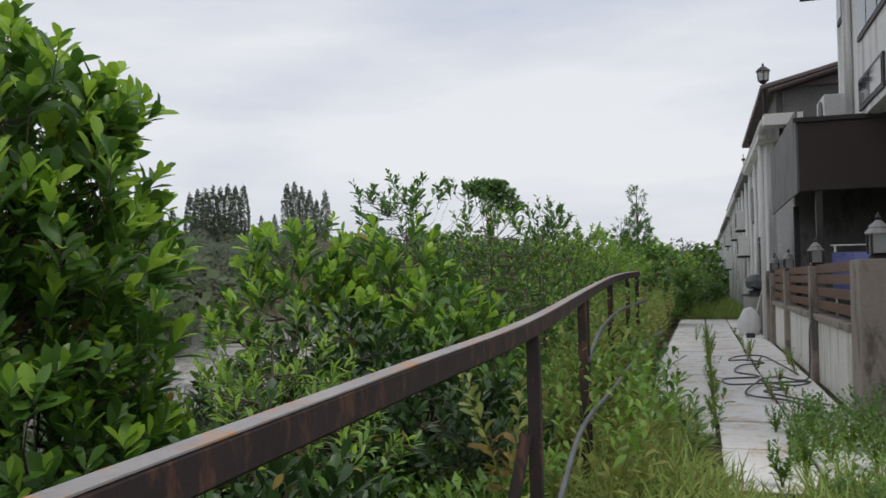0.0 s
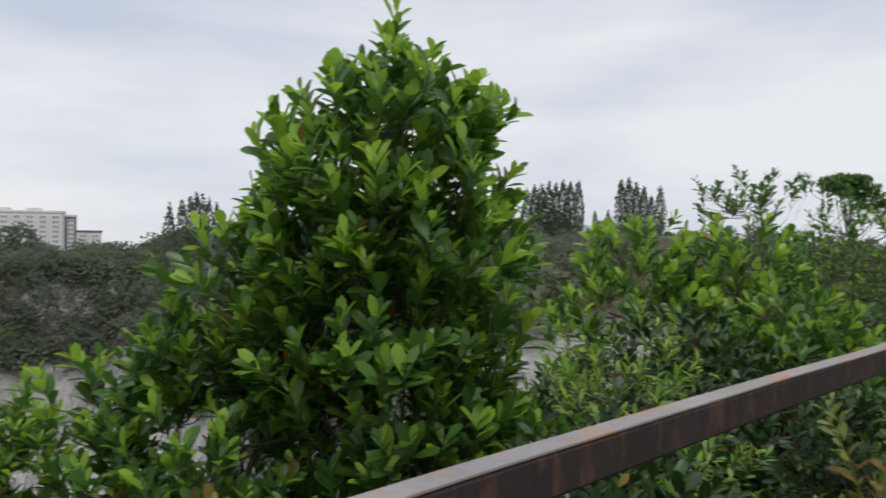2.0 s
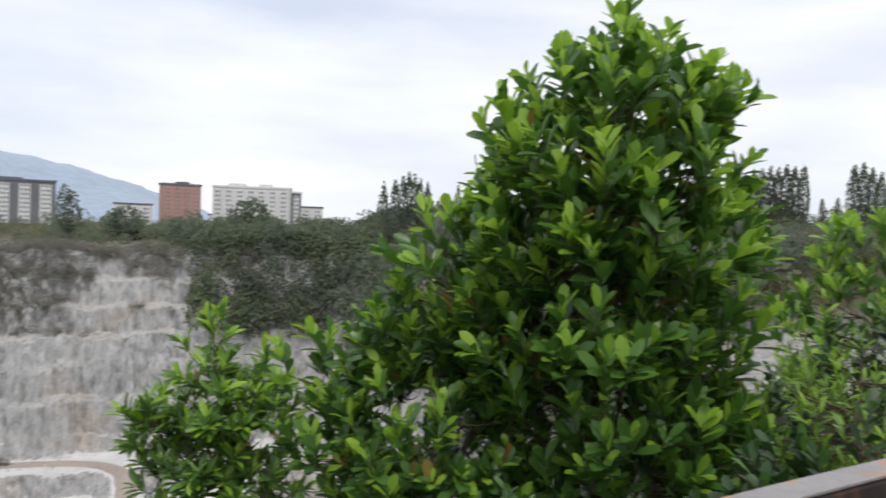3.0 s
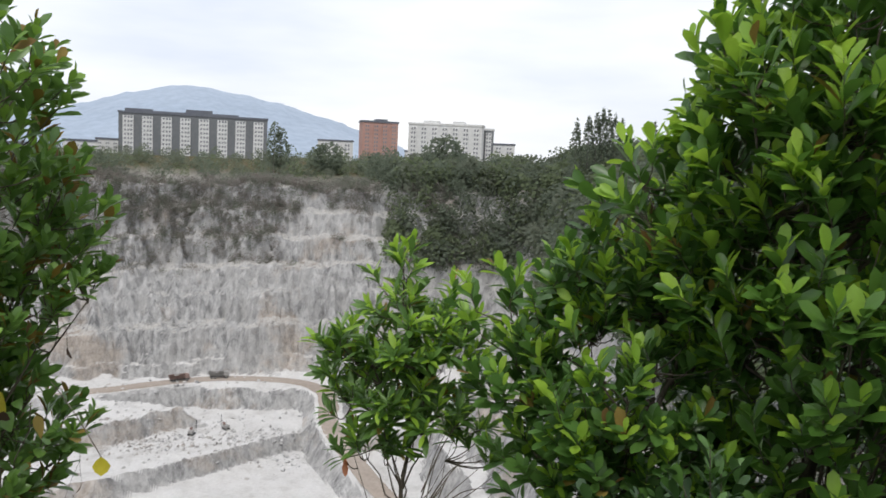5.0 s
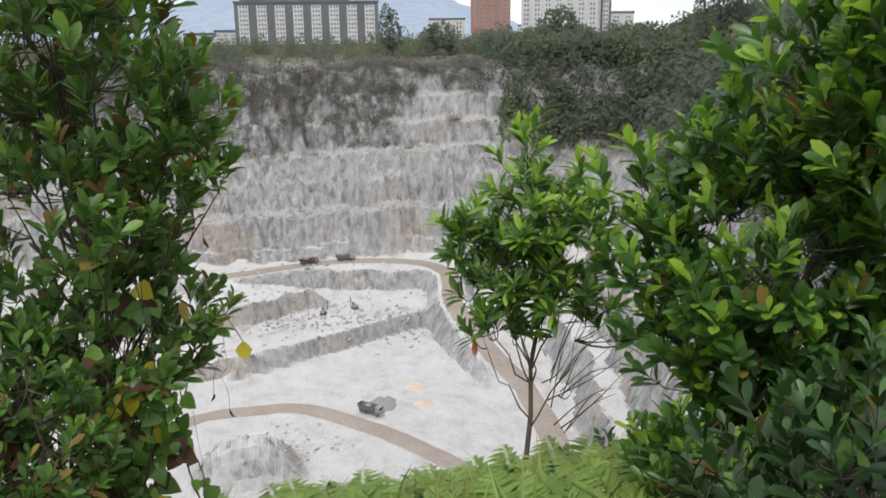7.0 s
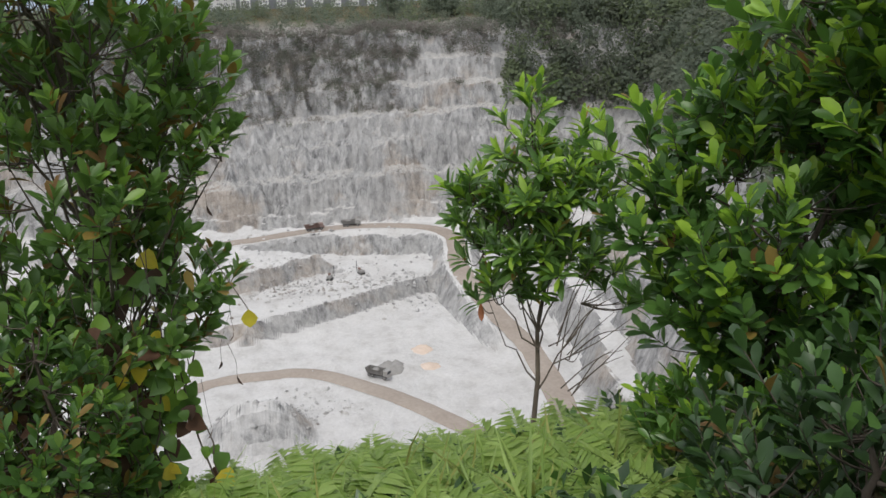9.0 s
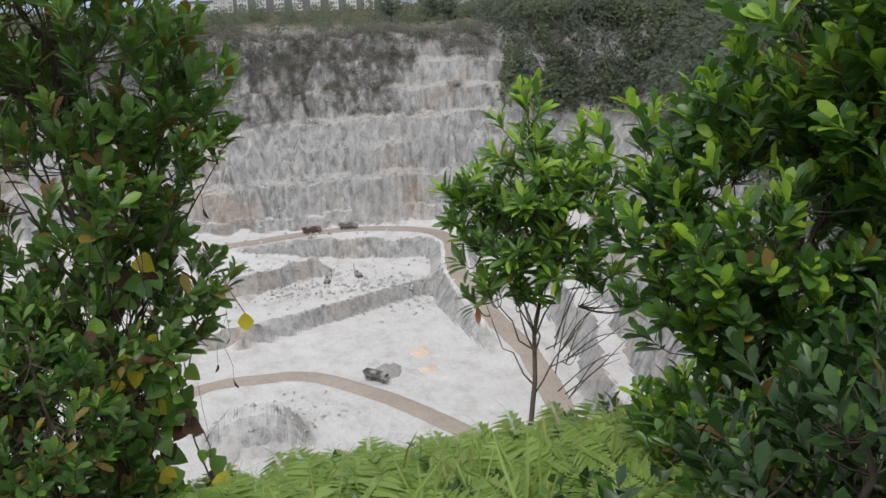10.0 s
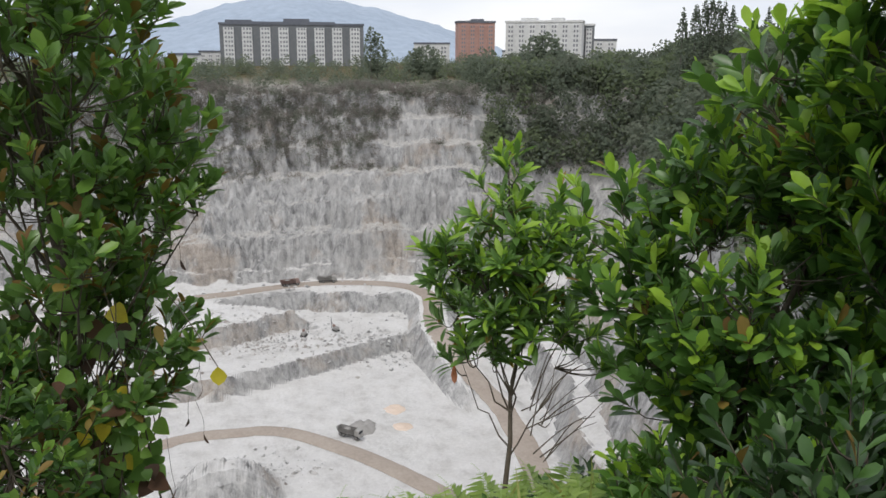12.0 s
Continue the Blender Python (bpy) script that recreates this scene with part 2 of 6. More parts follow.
# soil and grass cover above the rim
soil = ramp(rn, rl, noise_fac(rn, rl, 2.2, 6), [(0.35, (0.055, 0.06, 0.025)), (0.55, (0.13, 0.11, 0.06)), (0.7, (0.22, 0.17, 0.11))])
high = rn.new("ShaderNodeMapRange")
high.inputs["From Min"].default_value = -16.0
high.inputs["From Max"].default_value = -9.0
rl.new(pos.outputs["Z"], high.inputs["Value"])
rl.new(mixed(rn, rl, high.outputs[0], rock_col, soil), rb.inputs["Base Color"])
bump(rn, rl, rb, streak, 0.9, 1.6)


# ---- geometry helpers ----
def np_mesh(name, verts, tris, mats, idx=None, smooth=True):
    """A mesh from arrays of vertices and triangles."""
    me = bpy.data.meshes.new(name)
    verts = np.asarray(verts, np.float32)
    tris = np.asarray(tris, np.int32)
    me.vertices.add(len(verts))
    me.vertices.foreach_set("co", verts.ravel())
    me.loops.add(len(tris) * 3)
    me.loops.foreach_set("vertex_index", tris.ravel())
    me.polygons.add(len(tris))
    me.polygons.foreach_set("loop_start", np.arange(0, len(tris) * 3, 3, dtype=np.int32))
    me.polygons.foreach_set("loop_total", np.full(len(tris), 3, np.int32))
    for m in mats:
        me.materials.append(m)
    if idx is not None:
        me.polygons.foreach_set("material_index", np.asarray(idx, np.int32))
    me.update()
    me.validate()
    me.polygons.foreach_set("use_smooth", np.full(len(me.polygons), smooth))
    return me


def child(ob, parent):
    ob.parent = parent
    return ob


def part(name, bm, material, parent, label=""):
    """Links a bmesh as one mesh object under a thing or a part."""
    me = bpy.data.meshes.new(name)
    bm.to_mesh(me)
    bm.free()
    me.materials.append(material)
    ob = new(name, me)
    if parent is not None:
        ob.parent = parent
    if label:
        ob["label"] = label
    return ob


def thing(name, label, category, at=(0, 0, 0), turn=0.0, group="", kind=""):
    ob = new(name)
    ob.matrix_world = pose(*at, 0, 0, turn)
    return tagged(ob, label, category, group, kind)


def box(bm, x0, x1, y0, y1, z0, z1, bevel=0.0):
    r = bmesh.ops.create_cube(bm, size=1.0)
    m = Matrix.Translation(((x0 + x1) / 2, (y0 + y1) / 2, (z0 + z1) / 2)) @ Matrix.Diagonal((x1 - x0, y1 - y0, z1 - z0, 1))
    bmesh.ops.transform(bm, matrix=m, verts=r["verts"])
    if bevel:
        es = list({e for v in r["verts"] for e in v.link_edges})
        bmesh.ops.bevel(bm, geom=es, offset=bevel, segments=2, affect="EDGES", profile=0.5)
    return bm


def cyl(bm, p, q, r0, r1=None, seg=10):
    p, q = Vector(p), Vector(q)
    r1 = r0 if r1 is None else r1
    m = Matrix.Translation((p + q) / 2) @ (q - p).to_track_quat("Z", "Y").to_matrix().to_4x4()
    bmesh.ops.create_cone(bm, cap_ends=True, segments=seg, radius1=r0, radius2=r1, depth=(q - p).length, matrix=m)
    return bm


def lathe(bm, rings, seg=16, at=(0, 0, 0)):
    """Rings (radius, z) turned about the upright axis."""
    rows = []
    for r, z in rings:
        rows.append([bm.verts.new((at[0] + r * math.cos(2 * math.pi * i / seg), at[1] + r * math.sin(2 * math.pi * i / seg), at[2] + z)) for i in range(seg)])
    for a, b in zip(rows, rows[1:]):
        for i in range(seg):
            bm.faces.new((a[i], a[(i + 1) % seg], b[(i + 1) % seg], b[i]))
    bm.faces.new(rows[0][::-1])
    bm.faces.new(rows[-1])
    return bm


def tube_arrays(pts, radii, seg=6):
    """Vertices and triangles of a tapered tube along points."""
    pts = np.asarray(pts, float)
    d = np.gradient(pts, axis=0)
    d /= np.linalg.norm(d, axis=1)[:, None] + 1e-9
    ref = np.where(np.abs(d[:, 2:3]) > 0.9, np.array([[1.0, 0, 0]]), np.array([[0, 0, 1.0]]))
    a = np.cross(d, ref)
    a /= np.linalg.norm(a, axis=1)[:, None] + 1e-9
    b = np.cross(d, a)
    th = np.arange(seg) * 2 * np.pi / seg
    V = pts[:, None, :] + np.asarray(radii)[:, None, None] * (a[:, None, :] * np.cos(th)[None, :, None] + b[:, None, :] * np.sin(th)[None, :, None])
    n = len(pts)
    i, j = np.meshgrid(np.arange(n - 1), np.arange(seg), indexing="ij")
    p00, p01 = i * seg + j, i * seg + (j + 1) % seg
    p10, p11 = p00 + seg, p01 + seg
    T = np.concatenate([np.stack([p00, p01, p11], -1).reshape(-1, 3), np.stack([p00, p11, p10], -1).reshape(-1, 3)])
    return V.reshape(-1, 3), T


def joined(chunks):
    Vs, Ts, o = [], [], 0
    for V, T in chunks:
        Vs.append(V)
        Ts.append(T + o)
        o += len(V)
    return np.concatenate(Vs), np.concatenate(Ts)


def spline(keys, n):
    """A smooth line through key points."""
    k = np.asarray(keys, float)
    t = np.linspace(0, len(k) - 1, n)
    i = np.clip(t.astype(int), 0, len(k) - 2)
    f = (t - i)[:, None]
    g = np.concatenate([[2 * k[0] - k[1]], k, [2 * k[-1] - k[-2]]])
    a, b, c, d = g[i], g[i + 1], g[i + 2], g[i + 3]
    return 0.5 * (2 * b + (c - a) * f + (2 * a - 5 * b + 4 * c - d) * f * f + (3 * b - a - 3 * c + d) * f ** 3)


def lattice(ix, iy, seed):
    h = (ix.astype(np.int64) * 374761393 + iy.astype(np.int64) * 668265263 + seed * 974634777) & 0x7FFFFFFF
    h = ((h ^ (h >> 13)) * 1274126177) & 0x7FFFFFFF
    return ((h ^ (h >> 16)) & 0xFFFF) / 65535.0


def value_noise(x, y, seed=0):
    x, y = np.broadcast_arrays(np.asarray(x, float), np.asarray(y, float))
    ix, iy = np.floor(x), np.floor(y)
    fx, fy = x - ix, y - iy
    fx, fy = fx * fx * (3 - 2 * fx), fy * fy * (3 - 2 * fy)
    ix, iy = ix.astype(np.int64), iy.astype(np.int64)
    a = lattice(ix, iy, seed) * (1 - fx) + lattice(ix + 1, iy, seed) * fx
    b = lattice(ix, iy + 1, seed) * (1 - fx) + lattice(ix + 1, iy + 1, seed) * fx
    return (a * (1 - fy) + b * fy) * 2 - 1


def fbm(x, y, octaves=4, seed=0):
    s, a, k = 0.0, 1.0, 1.0
    for o in range(octaves):
        s = s + a * value_noise(np.asarray(x) * k, np.asarray(y) * k, seed + o)
        a, k = a * 0.5, k * 2.07
    return s


# ---- ground: terrace, slope and quarry in one sheet ----
AX, AY = 0.970, 0.242
PIT_U = [0, 240, 322, 330, 333, 363, 367, 389, 392, 394, 398, 404, 407.5, 410.5, 415, 421.5, 425, 431.5, 435, 441.5, 445, 475, 520, 620, 900, 3200]
PIT_Z = [-119.5, -119.5, -119.5, -118, -111.5, -111, -103, -102, -97, -96, -83, -79.5, -68.5, -65.5, -56, -53.5, -42.5, -39.5, -29, -26, -16.5, -12.5, -9, -4, -4, -10]
SIDE_S = [0, 7, 14, 22, 30, 38, 46, 54, 62, 70, 78, 100, 160, 400]
SIDE_Z = [-122, -106, -104, -86, -84, -64, -62, -42, -40, -20, -17, -4, 6, 4]
NEAR_D = [-9, 0.9, 2.0, 4.0, 6.0, 7.5, 10, 30, 90, 110, 130]
NEAR_Z = [0, 0, -0.35, -1.1, -1.95, -3.0, -7, -45, -104, -116, -122]
UPPER_ROAD = spline([(-300.0, -120.0, -103.5), (-345.0, -55.0, -102.5), (-368.0, 0.7, -102), (-373.0, 25.0, -102), (-379.0, 65.0, -102), (-366.0, 100.0, -102), (-347.0, 112.0, -103.5), (-316.0, 105.0, -108), (-276.0, 105.0, -113.5), (-244.0, 107.5, -118), (-194.0, 98.0, -119.5), (-150.0, 85.0, -119.5)], 110)
LOWER_ROAD = spline([(-228.0, -60.0, -119.4), (-261.0, -8.0, -119.4), (-264.0, 15.0, -119.4), (-259.5, 33.0, -119.4), (-242.0, 48.5, -119.4), (-224.5, 60.0, -119.4), (-185.0, 80.0, -119.4)], 60)


def terrain(x, y):
    x, y = np.broadcast_arrays(np.asarray(x, float), np.asarray(y, float))
    if x.ndim == 0:
        return terrain(x[None], y[None])[0]
    u, v = -AX * x + AY * y, AX * y + AX * 0.2495 * x
    wob = 7 * fbm(v / 45, u / 160, 3, 3) + 1.8 * np.abs(fbm(v / 9, u / 12, 3, 11)) + 0.4 * value_noise(v / 3.4, u / 5, 17)
    deep = np.clip((u - 300) / 40, 0, 1)
    wall = np.clip((u - 384) / 10, 0, 1)
    crag = wall * (2.3 * fbm(v / 15, u / 22, 4, 61) * np.clip(0.9 + 1.2 * value_noise(v / 30, u / 40, 75), 0.15, 1.5) + 2.2 * value_noise(v / 5.5, u / 5, 67) * value_noise(v / 3.2, u / 3.4, 69))
    block = np.round(2.4 * value_noise(v / 7.5, u / 5, 71) + 1.6 * value_noise(v / 3.8, u / 4, 73))
    cleft = np.clip(value_noise(v / 3.6, u / 9, 81) * 1.6 - 0.35, 0, 1) * np.clip(0.4 + value_noise(v / 22, u / 12, 83), 0, 1)
    slump = 4.5 * np.clip(value_noise(v / 19, u / 11, 85), 0, 1) * value_noise(v / 4.2, u / 3.1, 87)
    crag = crag + wall * (block * 0.6 - 1.5 * cleft + slump)
    bend = 36 * np.clip((12 - v) / 55, 0, 1.25) * np.clip((362 - u) / 18, 0, 1) * np.clip((u - 262) / 15, 0, 1)
    z = np.interp(u + wob * deep - 2 * deep + crag + bend, PIT_U, PIT_Z)
    z = z + wall * np.interp(z, [-100, -80, -55, -41, -22], [0, 0.2, 1, 0.4, 0]) * np.clip(0.038 * (v + 12), -3, 4)
    z = z + wall * np.clip((480 - u) / 20, 0, 1) * (2.2 * fbm(v / 60, u / 160, 2, 63) + 0.8 * np.round(2.0 * value_noise(v / 11, u / 17, 65)))
    z = z + np.where(z < -105, 0.5, 1.1) * fbm(u / 9, v / 9, 4, 23) * np.clip((u - 120) / 60, 0, 1)
    hump = 12 * np.exp(-(((x + 221) / 11) ** 2 + ((y - 11) / 13) ** 4))
    z = z + hump * (1 + 0.12 * fbm(x / 5, y / 5, 3, 41))
    right = v - (52 + 0.14 * (u - 250) + 9 * fbm(u / 40, v / 90, 3, 31) + 3 * np.abs(fbm(u / 8, v / 30, 3, 37)))
    left = -v - (175 + 8 * fbm(u / 40, v / 90, 3, 33))
    z = np.maximum(z, np.interp(right, SIDE_S, SIDE_Z) - 14 * np.clip((x + 90) / 60, 0, 1))
    z = np.maximum(z, np.interp(left, SIDE_S, SIDE_Z) - 6)
    d = -x + 0.25 * fbm(x / 2, y / 2, 3, 51) * np.clip((-x - 0.8) / 2, 0, 1)
    near = np.interp(d + 3 * fbm(y / 12, x / 30, 3, 53) * np.clip((-x - 7) / 8, 0, 1), NEAR_D, NEAR_Z)
    near = near + 0.06 * fbm(x / 0.9, y / 0.9, 3, 57) * np.clip((-x - 0.7) * 2, 0, 1)
    bank = np.clip((x + 1.1) / 0.6, 0, 1)
    near = near + bank * bank * (3 - 2 * bank) * (0.05 * np.clip(y, 0, 1) - 0.036 * np.clip(y, 0, 90)) + 0.08 * (1 - bank) * np.clip(1.6 + x, 0, 1)
    z = np.maximum(z, near)
    far = np.clip((np.hypot(x, y) - 700) / 800, 0, 1)
    z = z * (1 - far) + -8 * far
    for line, half, soft in ((UPPER_ROAD, 6.0, 5.0), (LOWER_ROAD, 5.0, 4.0)):
        m = (x > line[:, 0].min() - 30) & (x < line[:, 0].max() + 30) & (y > line[:, 1].min() - 30) & (y < line[:, 1].max() + 30)
        if not m.any():
            continue
        px, py = x[m], y[m]
        dd = np.full(px.shape, 1e9)
        zz = np.zeros(px.shape)
        for p in line:
            q = np.hypot(px - p[0], py - p[1])
            near_it = q < dd
            dd[near_it], zz[near_it] = q[near_it], p[2]
        w = np.clip((half + soft - dd) / soft, 0, 1)
        z = z.copy()
        z[m] = z[m] * (1 - w) + zz * w
    return z


def axis(*runs):
    return np.unique(np.concatenate([np.arange(a, b, s) for a, b, s in runs]).round(3))


gx = -axis((-3000, -300, 300), (-300, -10, 30), (-10, -2, 1), (-2, 8, 0.4), (8, 30, 2), (30, 190, 7), (190, 300, 3.0), (300, 384, 1.15), (384, 452, 0.6), (452, 480, 1.15), (480, 640, 8), (640, 3400, 180))
gy = axis((-3000, -300, 300), (-300, -150, 12), (-150, -60, 3), (-60, -25, 1.6), (-25, 182, 0.8), (182, 200, 3), (200, 330, 6), (330, 3300, 200))
GX, GY = np.meshgrid(gx, gy, indexing="ij")
GZ = terrain(GX, GY)
nx, ny = GX.shape
ii, jj = np.meshgrid(np.arange(nx - 1), np.arange(ny - 1), indexing="ij")
q00 = ii * ny + jj
tri = np.concatenate([np.stack([q00, q00 + ny, q00 + ny + 1], -1).reshape(-1, 3), np.stack([q00, q00 + ny + 1, q00 + 1], -1).reshape(-1, 3)])
tri = tri[:, ::-1]
ground = new("ground", np_mesh("ground", np.stack([GX, GY, GZ], -1).reshape(-1, 3), tri, [ROCK], smooth=False))
tagged(ground, "terraced pale limestone quarry below an overgrown earthen slope", "ground", kind="structure")


def road_strip(name, line, half, label):
    d = np.gradient(line[:, :2], axis=0)
    d /= np.linalg.norm(d, axis=1)[:, None]
    s = np.stack([-d[:, 1], d[:, 0]], 1)
    offs = np.linspace(-1, 1, 7)
    P = line[:, None, :2] + s[:, None, :] * (offs[None, :, None] * half)
    P = P + 0.5 * value_noise(P[..., 0] / 3, P[..., 1] / 3, 5)[..., None]
    Z = terrain(P[..., 0], P[..., 1]) + 0.45 - 0.35 * np.abs(offs)[None, :] ** 4
    V = np.concatenate([P, Z[..., None]], -1).reshape(-1, 3)
    n, m = len(line), len(offs)
    a, b = np.meshgrid(np.arange(n - 1), np.arange(m - 1), indexing="ij")
    p = a * m + b
    T = np.concatenate([np.stack([p, p + m, p + m + 1], -1).reshape(-1, 3), np.stack([p, p + m + 1, p + 1], -1).reshape(-1, 3)])
    return tagged(new(name, np_mesh(name, V, T[:, ::-1], [ROAD_DIRT])), label, "road", kind="structure")


road_strip("road_upper", UPPER_ROAD, 4.2, "packed brown dirt haul road winding down the quarry")
road_strip("road_lower", LOWER_ROAD, 3.6, "curved brown dirt haul road on the quarry floor")


# ---- foliage ----
def leaf_shape(width=0.2, fold=0.25, curl=0.18, rows=((0.3, 0.62), (0.6, 1.0), (0.85, 0.68))):
    """One leaf of length 1 along y: a folded blade with a rounded tip."""
    V = [(0, 0, 0)]
    for t, w in rows:
        h = width * w
        z = -curl * t * t
        V += [(-h, t, z + fold * h), (0, t, z), (h, t, z + fold * h)]
    V.append((0, 1, -curl))
    T = [(0, 2, 1), (0, 3, 2)]
    n = len(rows)
    for r in range(n - 1):
        a, b = 1 + 3 * r, 4 + 3 * r
        T += [(a, a + 1, b + 1), (a, b + 1, b), (a + 1, a + 2, b + 2), (a + 1, b + 2, b + 1)]
    a, e = 1 + 3 * (n - 1), 1 + 3 * n
    T += [(a, a + 1, e), (a + 1, a + 2, e)]
    return np.array(V, float), np.array(T, int)


BROAD = leaf_shape(0.215, 0.3, 0.12, ((0.28, 0.5), (0.58, 0.95), (0.84, 0.8)))
LONG = leaf_shape(0.13, 0.35, 0.25)
SIMPLE = leaf_shape(0.24, 0.3, 0.2, ((0.55, 1.0),))
BLADE = leaf_shape(0.02, 0.3, 0.5, ((0.35, 1.0), (0.7, 0.8)))


def unit(a):
    return a / (np.linalg.norm(a, axis=-1, keepdims=True) + 1e-9)


def frames(pos, along, up, size):
    """Rotation frames for leaves: y along the leaf, z its upper side."""
    y = unit(along)
    x = unit(np.cross(y, up))
    z = np.cross(x, y)
    return np.stack([x, y, z], -1) * size[:, None, None], pos


def place(shape, M, pos):
    V, T = shape
    out = np.einsum("nij,kj->nki", M, V) + pos[:, None, :]
    n, k = len(pos), len(V)
    return out.reshape(-1, 3), (T[None] + (np.arange(n) * k)[:, None, None]).reshape(-1, 3)


def shoots(rng, base, axis_dir, length, per, size, spread=(24, 56)):
    """Leaves set in spirals along shoots: frames, places and how near the tip each is."""
    n = len(base)
    k = np.tile(np.arange(per), n)
    i = np.repeat(np.arange(n), per)
    t = (k + rng.uniform(0.1, 0.9, n * per)) / per
    d = unit(axis_dir)[i]
    ref = np.where(np.abs(d[:, 2:3]) > 0.95, np.array([[1.0, 0, 0]]), np.array([[0, 0, 1.0]]))
    a = unit(np.cross(d, ref))
    b = np.cross(d, a)
    th = k * 2.39996 + rng.uniform(0, 6.28, n)[i] + rng.normal(0, 0.3, n * per)
    rad = a * np.cos(th)[:, None] + b * np.sin(th)[:, None]
    ang = np.radians(rng.uniform(*spread, n * per) * (1.15 - 0.5 * t))
    along = d * np.cos(ang)[:, None] + rad * np.sin(ang)[:, None]
    along += rng.normal(0, 0.12, along.shape)
    pos = base[i] + d * (t * np.asarray(length)[i])[:, None]
    up = d * 1.0 - rad * 0.2 + np.array([[0, 0, 0.5]]) + rng.normal(0, 0.25, along.shape)
    s = size * rng.uniform(0.65, 1.15, n * per) * (1.0 - 0.35 * t ** 3)
    M, _ = frames(pos, along, up, s)
    return M, pos, t, i


def blob_points(rng, blobs, n, rim=0.55):
    """Places in a crown made of lobes (x, y, z, rx, ry, rz), thick towards its rim, and the way out at each."""
    B = np.array(blobs, float)
    w = B[:, 3] * B[:, 4] + B[:, 4] * B[:, 5] + B[:, 3] * B[:, 5]
    pick = rng.choice(len(B), n, p=w / w.sum())
    d = unit(rng.normal(size=(n, 3)))
    r = rng.uniform(rim, 1.0, n) ** 0.7
    p = B[pick, :3] + d * r[:, None] * B[pick, 3:]
    return p, d, pick, r


def plant(name, label, category, root, blobs, count, per, size, shoot_len, leaf=BROAD, mats=None, young=0.5, seed=1, loose=0,
          trunk_r=0.04, lean=(0, 0), up=1.35, limbs=9, dry=0.0, group="", rim=0.5, top_only=-99.0):
    """A tree or shrub: trunk, limbs that reach into its lobes, twigs, and leaf shoots."""
    rng = np.random.default_rng(seed)
    mats = mats or [LEAF, LEAF_YOUNG, LEAF_DRY]
    root = np.array(root, float)
    base = thing(name, label, category, tuple(root), group=group)
    p, d, pick, r = blob_points(rng, blobs, count, rim)
    p += rng.normal(0, 0.04, p.shape)
    B = np.array(blobs, float)
    top = B[np.argmax(B[:, 2] + B[:, 5])]
    axis_dir = d * np.array([1, 1, 0.5]) + np.array([0, 0, up]) + rng.normal(0, 0.25, d.shape)
    L = shoot_len * rng.uniform(0.6, 1.3, count)
    M, pos, t, i = shoots(rng, p - root, axis_dir, L, per, size)
    hi = (p[:, 2] - (B[pick, 2] - 0.2 * B[pick, 5])) / B[pick, 5]
    tall = (p[:, 2] - p[:, 2].min()) / (np.ptp(p[:, 2]) + 0.01)
    is_young = (t > 0.4) & (rng.uniform(size=len(t)) < young * np.clip(0.15 + 0.75 * tall[i] + hi[i] * 0.25, 0, 1)) & (r[i] > 0.6)
    is_dry = rng.uniform(size=len(t)) < dry
    idx = np.where(is_dry, 2, np.where(is_young, 1, 0))
    order = np.arange(len(pos))
    singles = rng.choice(order, min(loose, len(order)), replace=False)
    rest = np.setdiff1d(order, singles)
    V, T = place(leaf, M[rest], pos[rest])
    crown = new("crown", np_mesh("crown", V, T, mats, np.repeat(idx[rest], len(leaf[1]))))
    child(crown, base)
    tagged(crown, kind="stuff")
    if loose:
        shared = [np_mesh("leaf", leaf[0], leaf[1], [m]) for m in mats]
        for s in singles:
            ob = new("leaf", shared[idx[s]])
            ob.parent = base
            m3 = Matrix([list(row) for row in M[s]]).to_4x4()
            ob.matrix_basis = Matrix.Translation(Vector(pos[s])) @ m3
    # trunk and limbs
    tip = top[:3] + np.array([0, 0, top[5] * 0.8]) - root
    n = 9
    q = np.linspace(0, 1, n)[:, None]
    mid = tip * q + np.array([lean[0], lean[1], 0]) * np.sin(q * math.pi) + rng.normal(0, 0.025, (n, 3)) * np.sin(q * math.pi)
    tv, tt = tube_arrays(mid, trunk_r * (1 - 0.85 * q[:, 0]), 8)
    child(new("trunk", np_mesh("trunk", tv, tt, [BARK])), base)
    hubs = rng.choice(count, min(limbs, count), replace=False)
    limb_pts = []
    for h in hubs:
        e = p[h] - root
        f = np.clip(e[2] / max(tip[2], 0.1) - rng.uniform(0.15, 0.4), 0.03, 0.9)
        s = tip * f + np.array([lean[0], lean[1], 0]) * math.sin(f * math.pi)
        k = np.linspace(0, 1, 6)[:, None]
        line = s * (1 - k) + e * k + np.array([0, 0, -0.12]) * np.sin(k * math.pi) * np.linalg.norm(e - s)
        line[1:-1] += rng.normal(0, 0.02, (4, 3))
        limb_pts.append(line)
        lv, lt = tube_arrays(line, trunk_r * 0.33 * (1 - 0.8 * k[:, 0]), 6)
        child(new("limb", np_mesh("limb", lv, lt, [BARK])), base)
    allp = np.concatenate(limb_pts + [mid])
    chunks = []
    for s in range(count):
        e = p[s] - root
        low = allp[allp[:, 2] < e[2] + 0.05]
        src = low if len(low) else allp
        a = src[np.argmin(((src - e) ** 2).sum(1))]
        tipp = e + unit(axis_dir[s]) * L[s] * 0.95
        k = np.linspace(0, 1, 4)[:, None]
        ln = (1 - k) ** 2 * a + 2 * k * (1 - k) * (a * 0.4 + e * 0.6 - np.array([0, 0, 0.05])) + k * k * e
        chunks.append(tube_arrays(np.concatenate([ln, [tipp]]), [0.006, 0.005, 0.0045, 0.004, 0.002], 3))
    wv, wt = joined(chunks)
